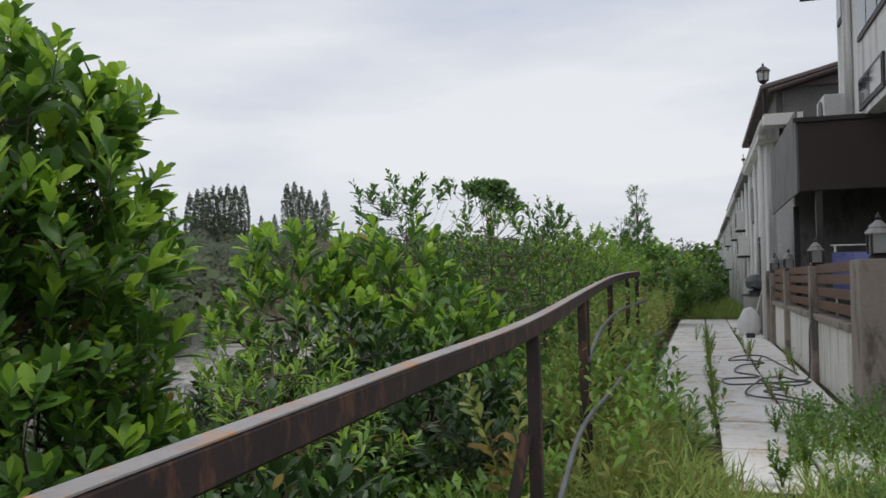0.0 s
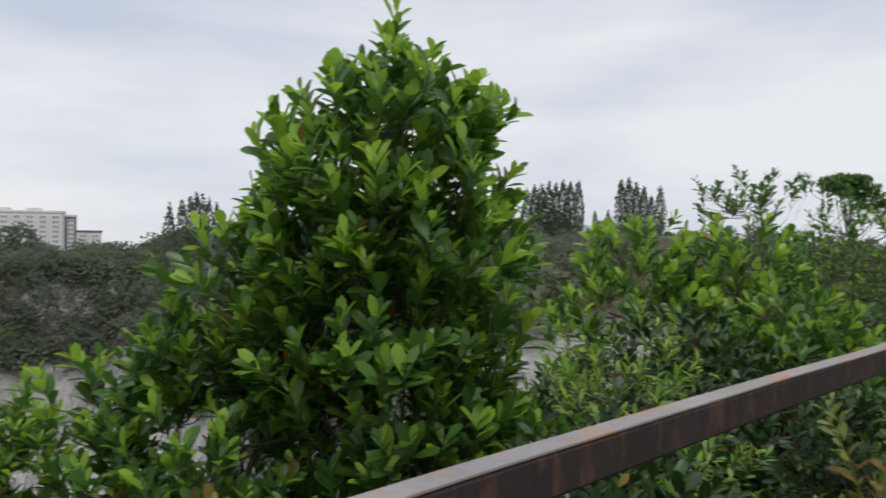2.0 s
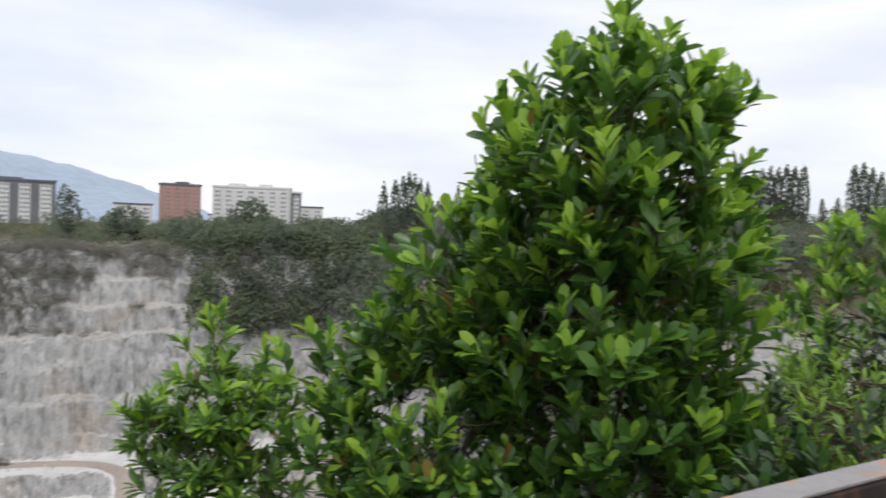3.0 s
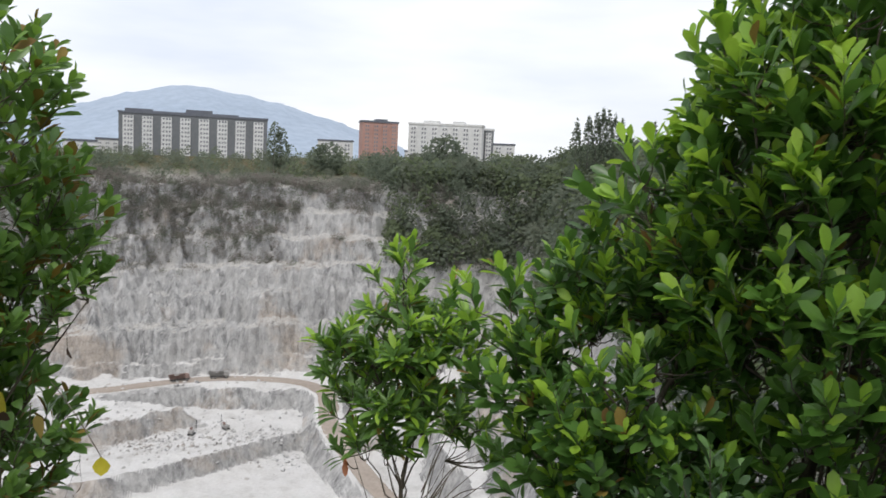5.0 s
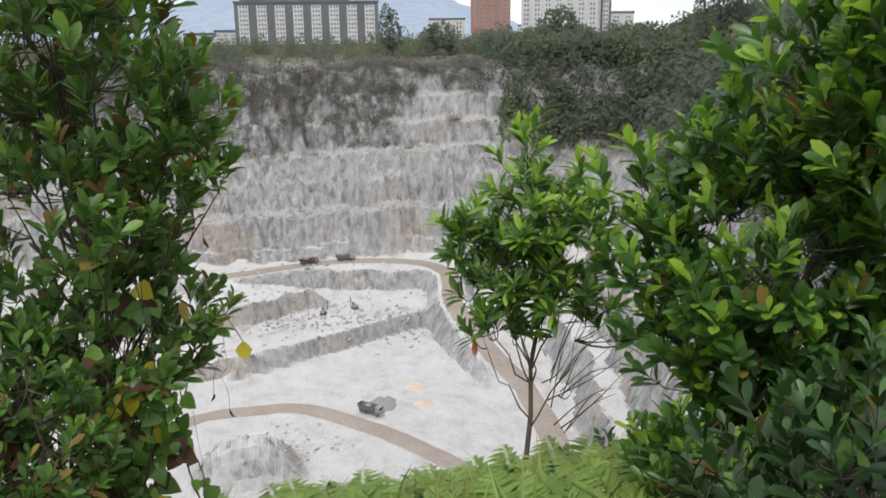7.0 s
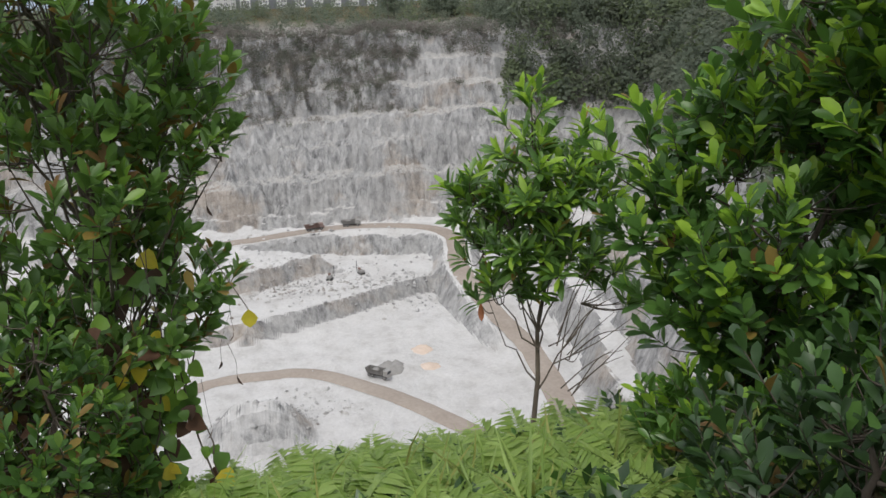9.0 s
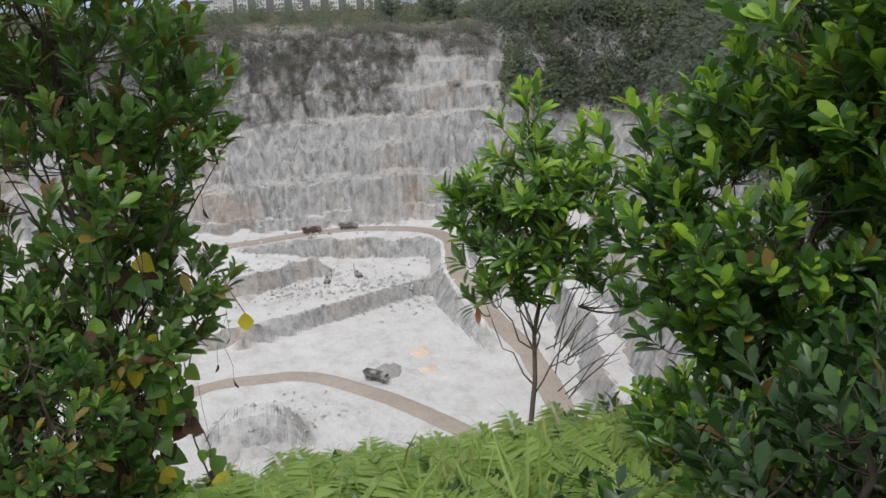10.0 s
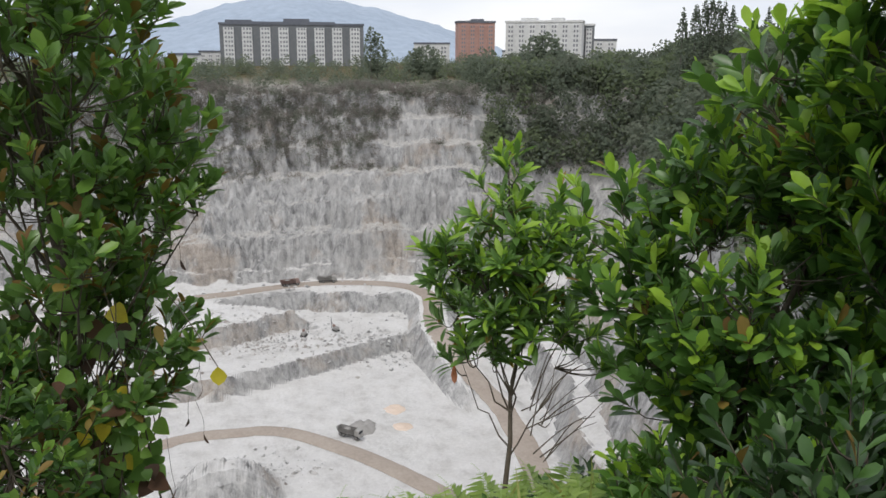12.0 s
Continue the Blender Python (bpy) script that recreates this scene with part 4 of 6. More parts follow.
for wx, wy, wh in [(0.55, 10.6, 0.2), (0.55, 11.3, 0.26), (0.6, 12.4, 0.22), (0.75, 15.8, 0.4), (0.85, 17.2, 0.4), (1.35, 15.0, 0.4), (1.5, 16.2, 0.35), (1.95, 14.6, 0.3), (1.85, 13.2, 0.3), (0.7, 20.0, 0.4), (1.4, 10.8, 0.2), (1.5, 12.2, 0.2)]:
    weed(wx, wy, wh, rw.randrange(9999), label="small weed growing in a joint of the path", size=0.05, stems=6, mats=[GRASS, LEAF_SMALL])


for (wx, wy), wh in zip([(-0.23, 6.7), (-0.01, 7.4), (0.24, 6.6), (-0.43, 7.19), (-0.12, 9.3)], (0.95, 0.8, 0.6, 0.9, 0.9)):
    weed(wx, wy, wh, rw.randrange(9999), label="tall weed with broad dark green leaves leaning over the path", size=0.12, stems=4, mats=[LEAF_MID, LEAF_DARK])
for _ in range(34):
    wy = rw.uniform(8.0, 30.0)
    weed(-0.92 + 0.042 * wy + rw.uniform(-0.25, 0.12), wy, rw.uniform(0.7, 1.4), rw.randrange(9999), label="tall rank brown-green weed at the path edge", size=rw.uniform(0.08, 0.14), stems=6, mats=rw.choice(([GRASS, LEAF_SMALL], [LEAF_DRY, GRASS], [LEAF_MID, GRASS], [LEAF_DRY, LEAF_MID])))
for bx_, by_, bt_, br_ in ((0.35, 27.0, 0.85, 0.6), (0.7, 32.0, 0.7, 0.9), (1.5, 36.0, 0.3, 0.9), (1.2, 41.0, 0.7, 1.3)):
    bush(bx_, by_, bt_, br_, int(bx_ * 10 + by_), count=150, size=0.2, young=0.3, leaf=SIMPLE, label="leafy bush closing the overgrown lane", mats=[LEAF_MID, LEAF_SMALL, LEAF_DRY])


for k in range(24):
    wy = 8.5 + k * 0.62
    weed(0.10 + 0.042 * wy + rw.uniform(-0.05, 0.06) + (0.7 if k % 5 == 3 else 0.0), wy, rw.uniform(0.12, 0.34), rw.randrange(9999), label="small weed growing in a joint of the path", size=0.05, stems=5, mats=rw.choice(([GRASS, LEAF_SMALL], [LEAF_MID, GRASS])))


# ferns on the quarry edge
def frond_mesh(seed, L):
    rng = np.random.default_rng(seed)
    k = np.linspace(0, 1, 9)
    arch = np.stack([0 * k + 0.04 * np.sin(k * 4 + seed), L * k * 0.85, L * (0.75 * k - 0.55 * k ** 2)], 1)
    ch = [tube_arrays(arch, 0.004 * (1.05 - k), 3)]
    n = 24
    t = np.linspace(0.12, 0.97, n)
    P = np.stack([np.interp(t, k, arch[:, c]) for c in range(3)], 1)
    size = L * 0.30 * np.sin(np.clip(t * 1.15 + 0.12, 0, 1) * math.pi) ** 0.7 + 0.015
    for side in (-1, 1):
        al = np.stack([np.full(n, side * 1.0), np.full(n, 0.55), rng.normal(-0.05, 0.12, n)], 1)
        M, _ = frames(P, al, np.tile([0, 0, 1.0], (n, 1)) + rng.normal(0, 0.15, (n, 3)), size)
        ch.append(place(leaf_shape(0.10, 0.2, 0.35, ((0.25, 1.0), (0.65, 0.7))), M, P))
    V, T = joined(ch)
    return np_mesh("frond", V, T, [FERN])


FRONDS = [frond_mesh(s, L) for s, L in ((1, 0.52), (2, 0.62), (3, 0.46), (4, 0.68))]
rf = random.Random(11)
for _ in range(110):
    fx, fy = rf.uniform(-6.2, -3.3), rf.uniform(-0.9, 2.7)
    if fx < -5.6 and fy > 1.9:
        continue
    fern = thing("fern", "light green fern clump on the quarry edge", "fern", (fx, fy, float(terrain(fx, fy)) - 0.02), rf.uniform(0, 360), group="ferns on the quarry edge")
    for k in range(9):
        fo = child(new("frond", rf.choice(FRONDS)), fern)
        fo.matrix_basis = pose(0, 0, 0, rf.uniform(-8, 28), rf.uniform(-12, 12), k * 40 + rf.uniform(-18, 18))


# ---- railing ----
RAIL = spline([(-0.80, -1.6, 1.22), (-0.765, -0.3, 1.22), (-0.735, 0.7, 1.22), (-0.70, 1.25, 1.22), (-0.645, 2.0, 1.22), (-0.545, 3.4, 1.22), (-0.545, 5.8, 1.22), (-0.53, 8.6, 1.22), (-0.45, 10.0, 1.22), (-0.33, 11.6, 1.2)], 70)


def bar(name, line, w, h, mat, parent, label="", round_edges=True):
    """A rectangular bar swept along a line; its top lies at the line."""
    line = np.asarray(line)
    d = np.gradient(line[:, :2], axis=0)
    d /= np.linalg.norm(d, axis=1)[:, None] + 1e-9
    s = np.stack([-d[:, 1], d[:, 0], 0 * d[:, 0]], 1)
    c = min(w, h) * 0.14
    prof = [(-w / 2, -c), (-w / 2 + c, 0), (w / 2 - c, 0), (w / 2, -c), (w / 2, -h + c), (w / 2 - c, -h), (-w / 2 + c, -h), (-w / 2, -h + c)]
    V = np.stack([line + s * a + np.array([0, 0, b]) for a, b in prof], 1)
    n, m = len(line), len(prof)
    V = V.reshape(-1, 3)
    a, b = np.meshgrid(np.arange(n - 1), np.arange(m), indexing="ij")
    p, q = a * m + b, a * m + (b + 1) % m
    T = np.concatenate([np.stack([p, q, q + m], -1).reshape(-1, 3), np.stack([p, q + m, p + m], -1).reshape(-1, 3)])
    caps = np.array([[0, i + 1, i] for i in range(1, m - 1)] + [[(n - 1) * m, (n - 1) * m + i, (n - 1) * m + i + 1] for i in range(1, m - 1)])
    ob = new(name, np_mesh(name, V - np.array(railing.location), np.concatenate([T, caps]), [mat], smooth=False))
    ob.parent = parent
    if label:
        ob["label"] = label
    return ob


railing = thing("railing", "bent rusty dark steel railing along the quarry edge", "railing", (-0.56, 4.0, 0.0))
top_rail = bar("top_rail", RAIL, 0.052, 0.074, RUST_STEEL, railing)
# thin strip that makes the rail's upper face paler, with rust spots
bar("rail_cap", RAIL + np.array([0, 0, 0.0035]), 0.05, 0.0045, PALE_STEEL, top_rail, "paler grey upper face with rust spots")
for py, wide in ((-1.2, 0.05), (3.5, 0.055), (5.75, 0.06), (6.0, 0.05), (8.6, 0.055), (10.4, 0.05), (11.4, 0.05)):
    k = int(np.argmin(np.abs(RAIL[:, 1] - py)))
    px_, pz_ = RAIL[k, 0], RAIL[k, 2]
    g = float(terrain(px_, py)) - 0.15
    bm = bmesh.new()
    box(bm, px_ - wide / 2, px_ + wide / 2, py - wide / 2, py + wide / 2, g, pz_ - 0.07, 0.004)
    bmesh.ops.translate(bm, verts=bm.verts, vec=-railing.location)
    part("post", bm, RUST_STEEL, railing)
bm = bmesh.new()
cyl(bm, (-0.575, 3.46, 0.74), (-0.72, 3.25, -0.05), 0.026, 0.024, 8)
bmesh.ops.translate(bm, verts=bm.verts, vec=-railing.location)
part("brace", bm, RUST_STEEL, railing)
bar("middle_rail", spline([(-0.53, 5.95, 0.74), (-0.52, 6.4, 0.80), (-0.51, 7.3, 0.86), (-0.43, 9.0, 0.88), (-0.23, 12.0, 0.80)], 30), 0.026, 0.03, HOSE, railing, "bent loose middle rail")
bar("fallen_rail", spline([(-0.43, 2.4, 0.40), (-0.42, 3.3, 0.53), (-0.44, 4.6, 0.56), (-0.33, 6.0, 0.57), (-0.17, 9.0, 0.54), (0.0, 10.6, 0.5)], 34), 0.022, 0.022, HOSE, railing, "sagging bent bar fallen from the railing")


# ---- lane: path, boundary wall and row of houses ----
SA = radians(2.4)
STREET = Matrix(((math.cos(SA), math.sin(SA), 0, 0), (-math.sin(SA), math.cos(SA), 0, 0), (0, -0.036, 1, 0.05), (0, 0, 0, 1)))


def street(l, s, h=0.0):
    return STREET @ Vector((l, s, h))


def spart(name, bm, mat, parent, label="", smooth=False):
    """A part drawn in the lane's own measures (across, along, up)."""
    bmesh.ops.transform(bm, matrix=STREET, verts=bm.verts)
    if parent is not None:
        o = parent.matrix_world.translation
        bmesh.ops.translate(bm, verts=bm.verts, vec=-o)
    ob = part(name, bm, mat, parent, label)
    if smooth:
        ob.data.polygons.foreach_set("use_smooth", [True] * len(ob.data.polygons))
    return ob


def sthing(name, label, category, l, s, h=0.0, group="", kind=""):
    ob = new(name)
    ob.location = street(l, s, h)
    bpy.context.view_layer.update()
    return tagged(ob, label, category, group, kind)


def sbox(*a):
    return box(bmesh.new(), *a)


def scyl(p, q, r, seg=10):
    return cyl(bmesh.new(), p, q, r, r, seg)


pavement = tagged(spart("pavement", sbox(-0.75, 1.46, 5.6, 31.0, -0.30, 0.0), OLD_CONCRETE, None), "concrete path bed with overgrown joints", "pavement", kind="structure")
slab_meshes = []
rs = random.Random(3)
for col, (l0, l1) in enumerate(((-0.72, 0.09), (0.115, 0.79), (0.805, 1.44))):
    s = 5.7 + 0.3 * col
    while s < 30.5:
        ln = rs.uniform(0.95, 1.5)
        if col == 0 and s < 7.5 or (col == 2 and s < 8.5 and rs.random() < 0.4):
            s += ln
            continue
        up = rs.uniform(0.012, 0.035)
        bm = sbox(l0 + rs.uniform(0, 0.02), l1 - rs.uniform(0, 0.02), s, s + ln - 0.02, -0.02, up, 0.006)
        spart("slab", bm, SLAB, pavement)
        s += ln

# boundary wall with pillars and slats
fence = sthing("boundary_wall", "low cream wall with brown pillars and wooden slats", "wall", 1.5, 12.0)
spart("wall_panel", sbox(1.52, 1.62, 9.6, 20.0, -0.2, 0.86), CREAM_WALL, fence)
spart("coping", sbox(1.46, 1.68, 9.6, 20.0, 0.86, 0.95, 0.012), PILLAR_PAINT, fence)
PILLARS = [(12.55, 1.6), (16.3, 1.57), (19.4, 1.55)]
spart("pillar", sbox(1.49, 2.03, 9.05, 9.6, -0.2, 1.62, 0.012), PILLAR_PAINT, fence, "broad brown-grey gate pillar")
for s, h in PILLARS:
    spart("pillar", sbox(1.43, 1.63, s - 0.11, s + 0.11, -0.2, h, 0.02), PILLAR_PAINT, fence)
spart("pillar", sbox(1.40, 1.66, 20.0, 20.3, -0.2, 1.6, 0.02), PILLAR_PAINT, fence)
for a, b in ((9.6, 12.44), (12.66, 16.19), (16.41, 19.29)):
    for h in (1.02, 1.19, 1.36, 1.50):
        spart("slat", sbox(1.52, 1.55, a, b, h, h + 0.115, 0.004), SLAT_WOOD, fence)


def lantern(l, s, h, k, label="square metal garden lantern with a pointed cap on a wall pillar"):
    """A pillar lantern: foot, glass body, corner bars, stepped cap and finial."""
    o = sthing("lantern", label, "lantern", l, s, h, group="lanterns on the wall pillars")

    def put(name, bm, mat):
        bmesh.ops.scale(bm, vec=(k, k, k), verts=bm.verts)
        return part(name, bm, mat, o)

    put("foot", lathe(bmesh.new(), [(0.075, 0), (0.08, 0.02), (0.05, 0.035), (0.085, 0.05)], 8), DARK_METAL)
    put("glass", box(bmesh.new(), -0.062, 0.062, -0.062, 0.062, 0.05, 0.2), LAMP_GLASS)
    for sx in (-1, 1):
        for sy in (-1, 1):
            put("bar", box(bmesh.new(), sx * 0.068 - 0.009, sx * 0.068 + 0.009, sy * 0.068 - 0.009, sy * 0.068 + 0.009, 0.045, 0.205), DARK_METAL)
    put("cap", lathe(bmesh.new(), [(0.10, 0.2), (0.105, 0.212), (0.072, 0.25), (0.076, 0.262), (0.04, 0.295), (0.018, 0.315)], 8), TRUCK_GREY)
    put("finial", lathe(bmesh.new(), [(0.012, 0.31), (0.026, 0.335), (0.012, 0.36), (0.004, 0.38)], 8), DARK_METAL)
    return o


lantern(1.72, 9.3, 1.62, 1.25)
lantern(1.53, 12.55, 1.60, 1.05)
lantern(1.53, 16.3, 1.57, 1.05)
lantern(1.53, 19.4, 1.55, 1.05)
lantern(1.60, 20.15, 1.60, 1.1)

# porch with a dark board fascia
porch = sthing("porch_awning", "flat porch roof with a dark brown fascia on thin posts", "awning", 1.5, 15.0)
spart("fascia", sbox(1.47, 7.2, 13.7, 13.78, 2.76, 3.84, 0.006), BROWN_BOARD, porch)
spart("side_panel", sbox(1.44, 1.47, 13.72, 18.4, 2.74, 4.0, 0.004), GREY_WALL, porch)
spart("roof_deck", sbox(1.50, 7.2, 13.8, 18.6, 3.70, 3.80), DARK_METAL, porch)
spart("top_trim", sbox(1.40, 7.2, 13.64, 13.70, 3.80, 3.87, 0.004), DARK_METAL, porch)
for s in (13.76, 16.9):
    spart("post", sbox(1.70, 1.80, s, s + 0.1, 0, 2.78, 0.006), DARK_METAL, porch)

house = sthing("terrace_house", "white plastered two-storey terrace house with tiled roof", "house", 2.0, 15.0)
# porch shade is put into this wall's grey
spart("porch_wall", sbox(1.9, 7.2, 18.6, 18.8, -0.2, 3.7), GREY_WALL, house, "wall inside the porch, coloured grey for shade")
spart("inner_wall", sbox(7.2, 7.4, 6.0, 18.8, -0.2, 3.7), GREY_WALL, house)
upper = spart("upper_wall", sbox(2.40, 2.6, 6.0, 16.0, 3.85, 6.62), WHITE_WALL, house)
spart("upper_end_wall", sbox(2.60, 7.2, 15.8, 16.0, 3.85, 6.62), WHITE_WALL, house)
spart("upper_front_wall", sbox(2.6, 7.2, 6.0, 6.2, 3.85, 6.62), WHITE_WALL, house)
spart("roof", sbox(1.92, 7.6, 5.5, 17.0, 6.64, 6.84, 0.01), DARK_METAL, house, "dark overhanging roof edge")


def swindow(s0, s1, h0, h1, l, parent=None, panes=2):
    w = spart("window", sbox(l - 0.035, l + 0.02, s0, s1, h0, h1, 0.004), DARK_METAL, parent or house, "dark framed window")
    n = panes
    for k in range(n):
        a = s0 + 0.06 + k * (s1 - s0 - 0.06) / n
        b = s0 + (k + 1) * (s1 - s0 - 0.06) / n
        o = (parent or house).matrix_world.translation
        bm = sbox(l - 0.045, l - 0.038, a, b, h0 + 0.06, h1 - 0.06)
        bmesh.ops.transform(bm, matrix=STREET, verts=bm.verts)
        bmesh.ops.translate(bm, verts=bm.verts, vec=-o)
        part("pane", bm, GLASS, w)
    return w


swindow(15.2, 15.75, 5.75, 6.5, 2.40, panes=1)
swindow(11.6, 13.95, 5.0, 6.4, 2.40, panes=3)
swindow(12.2, 13.95, 3.95, 4.42, 2.40)
spart("downpipe", scyl((2.35, 14.55, 3.85), (2.35, 14.55, 6.6), 0.045), PLASTIC_WHITE, house, "", True)
spart("downpipe", scyl((2.36, 15.0, 3.85), (2.36, 15.0, 6.6), 0.03), PLASTIC_WHITE, house, "", True)

# the row of further houses
ROW = [(20.3, 27.0, 4.78), (27.0, 34.0, 4.75), (34.0, 44.0, 4.75), (44.0, 58.0, 4.7), (58.0, 76.0, 4.7)]
for n, (a, b, h) in enumerate(ROW):
    hs = sthing("terrace_house", "white plastered terrace house with tiled roof beside the lane", "house", 1.6, (a + b) / 2, group="row of terrace houses")
    spart("wall", sbox(1.50, 1.7, a, b - 0.02, -0.3, h - 0.25), WHITE_WALL, hs)
    spart("end_wall", sbox(1.70, 7.0, a, a + 0.2, -0.3, h - 0.25), WHITE_WALL, hs)
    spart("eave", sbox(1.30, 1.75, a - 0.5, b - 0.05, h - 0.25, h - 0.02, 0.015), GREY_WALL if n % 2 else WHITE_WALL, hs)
    eh = h
    if n == 0:
        h, a = 5.40, 19.0
        # shade below the roof is put into this band's grey
        spart("upper_band", sbox(1.62, 6.8, a - 0.1, b - 0.3, eh, h - 0.02), GREY_WALL, hs, "upper wall under the roof, coloured grey for shade")
    rid = h + 0.72
    bm = bmesh.new()
    vs = [bm.verts.new(v) for v in ((1.32, a - 0.4, h), (1.32, b - 0.1, h), (4.2, b - 0.1, rid), (4.2, a - 0.4, rid), (7.0, a - 0.4, h), (7.0, b - 0.1, h))]
    for f in ((0, 1, 2, 3), (3, 2, 5, 4), (0, 3, 4), (1, 5, 2), (0, 4, 5, 1)):
        bm.faces.new([vs[i] for i in f])
    rf_ = spart("roof", bm, ROOF_TILE, hs)
    if n < 3:
        k = a - 0.4
        while k < b - 0.2:
            bmr = cyl(bmesh.new(), (1.30, k, h + 0.02), (4.2, k, rid + 0.02), 0.055, 0.055, 6)
            bmesh.ops.transform(bmr, matrix=STREET, verts=bmr.verts)
            bmesh.ops.translate(bmr, verts=bmr.verts, vec=-hs.matrix_world.translation)
            part("tile_ridge", bmr, ROOF_TILE, rf_)
            k += 0.30 if n == 0 else 0.6
    if n == 0:
        h, a = eh, 20.3
    for k in range(3):
        s = a + 1.0 + k * (b - a) / 3
        spart("downpipe", scyl((1.44, s, -0.2), (1.44, s, h - 0.3), 0.05), PLASTIC_WHITE, hs, "", True)
        spart("pilaster", sbox(1.455, 1.50, s + 0.7, s + 1.0, -0.2, h - 0.3), WHITE_WALL, hs)
    swindow(a + 2.6, a + 3.5, 1.4, 2.5, 1.50, hs)
    swindow(a + 4.6, a + 5.4, 3.0, 4.0, 1.50, hs)

# dark gable front over the porch roof
gable = sthing("roof_gable", "dark timber gable with a white gutter pipe", "gable", 2.4, 19.0, 4.0)
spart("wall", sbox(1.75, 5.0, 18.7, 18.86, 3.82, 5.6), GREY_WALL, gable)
spart("beam", sbox(1.34, 2.1, 18.55, 19.0, 4.62, 4.86, 0.01), PLASTIC_WHITE, gable, "white gutter end")
spart("gutter", scyl((1.36, 18.8, 4.72), (1.36, 27.0, 4.72), 0.09), PLASTIC_WHITE, gable, "", True)
spart("downpipe", scyl((1.40, 20.6, 0.0), (1.40, 20.6, 4.6), 0.06), PLASTIC_WHITE, gable, "", True)
spart("pipe", scyl((2.3, 19.5, 5.1), (3.4, 19.5, 5.1), 0.05), PLASTIC_WHITE, gable, "", True)
spart("rafter", scyl((1.45, 18.5, 5.3), (4.0, 18.5, 5.98), 0.07), BROWN_BOARD, gable)


def aircon(l, s, h, label="white air conditioner unit mounted on the house wall"):
    o = sthing("air_conditioner", label, "air conditioner", l, s, h, group="air conditioners on the wall")
    spart("casing", sbox(l - 0.34, l, s - 0.42, s + 0.42, h, h + 0.6, 0.02), PLASTIC_WHITE, o)
    g = lathe(bmesh.new(), [(0.24, 0), (0.25, 0.015), (0.05, 0.03)], 20)
    bmesh.ops.rotate(g, cent=(0, 0, 0), matrix=Matrix.Rotation(radians(-90), 3, "Y"), verts=g.verts)
    bmesh.ops.translate(g, verts=g.verts, vec=(l - 0.342, s - 0.08, h + 0.3))
    spart("fan_grille", g, DARK_METAL, o)
    for q in (-0.3, 0.3):
        spart("bracket", sbox(l - 0.36, l + 0.02, s + q - 0.02, s + q + 0.02, h - 0.06, h - 0.005), DARK_METAL, o)
    return o


for l, s, h in ((1.48, 28.6, 3.0), (1.48, 27.9, 2.15), (1.48, 33.0, 2.9), (1.48, 42.0, 3.0), (1.48, 42.0, 1.9), (1.48, 55.0, 2.6)):
    aircon(l, s, h)
aircon(2.38, 15.6, 3.9)

lamp = sthing("post_lantern", "dark metal lantern on a thin post on the roof edge", "lamp", 1.37, 18.75, 4.86)
spart("pole", scyl((1.37, 18.75, 4.86), (1.37, 18.75, 5.53), 0.03), DARK_METAL, lamp)
lb = lamp.matrix_world.translation


def lamp_part(name, rings, mat):
    bm = lathe(bmesh.new(), rings, 10)
    return part(name, bm, mat, lamp)


lamp_part("cup", [(0.03, 0.66), (0.07, 0.70), (0.10, 0.74)], DARK_METAL)
lamp_part("glass", [(0.095, 0.742), (0.115, 0.93)], LAMP_GLASS)
lamp_part("hood", [(0.15, 0.932), (0.13, 0.97), (0.06, 1.03), (0.02, 1.05), (0.025, 1.08), (0.005, 1.12)], DARK_METAL)
for k in range(4):
    a = k * math.pi / 2
    part("bar", cyl(bmesh.new(), (0.1 * math.cos(a), 0.1 * math.sin(a), 0.735), (0.12 * math.cos(a), 0.12 * math.sin(a), 0.935), 0.009, 0.009, 5), DARK_METAL, lamp)
for s, h in ((24.0, 4.8), (27.4, 4.8)):
    stub = sthing("roof_spike", "thin metal roof fitting on the eave", "fitting", 1.36, s, h)
    spart("rod", scyl((1.36, s, h), (1.36, s, h + 0.5), 0.012), DARK_METAL, stub)
    spart("tip", sbox(1.31, 1.41, s - 0.03, s + 0.03, h + 0.28, h + 0.36, 0.01), DARK_METAL, stub)

# rubbish by the wall
sack = sthing("rubbish_bag", "full white plastic sack slumped against the wall", "bag", 1.12, 22.1)
bm = lathe(bmesh.new(), [(0.16, 0), (0.26, 0.05), (0.28, 0.22), (0.26, 0.42), (0.2, 0.55), (0.12, 0.66), (0.05, 0.7)], 18)
for v in bm.verts:
    v.co += Vector((noise.noise(v.co * 5), noise.noise(v.co * 5 + Vector((9, 2, 4))), noise.noise(v.co * 4))) * 0.07
b_ = part("sack", bm, BAG, sack)
b_.data.polygons.foreach_set("use_smooth", [True] * len(b_.data.polygons))
bin_ = sthing("rubbish_bin", "grey plastic bin with a black lid heaped with bags", "bin", 1.36, 22.9)
part("body", lathe(bmesh.new(), [(0.24, 0), (0.26, 0.05), (0.31, 0.95), (0.33, 1.0)], 16), TRUCK_GREY, bin_)
part("lid", lathe(bmesh.new(), [(0.36, 1.0), (0.37, 1.04), (0.2, 1.12), (0.05, 1.15)], 16), BLACK_BAG, bin_)
bm = lathe(bmesh.new(), [(0.1, 1.14), (0.24, 1.2), (0.26, 1.38), (0.15, 1.5), (0.03, 1.55)], 14)
for v in bm.verts:
    v.co += Vector((noise.noise(v.co * 6), noise.noise(v.co * 6 + Vector((9, 2, 4))), noise.noise(v.co * 5))) * 0.08
part("bag", bm, HOSE, bin_, "grey rubbish bag on top")
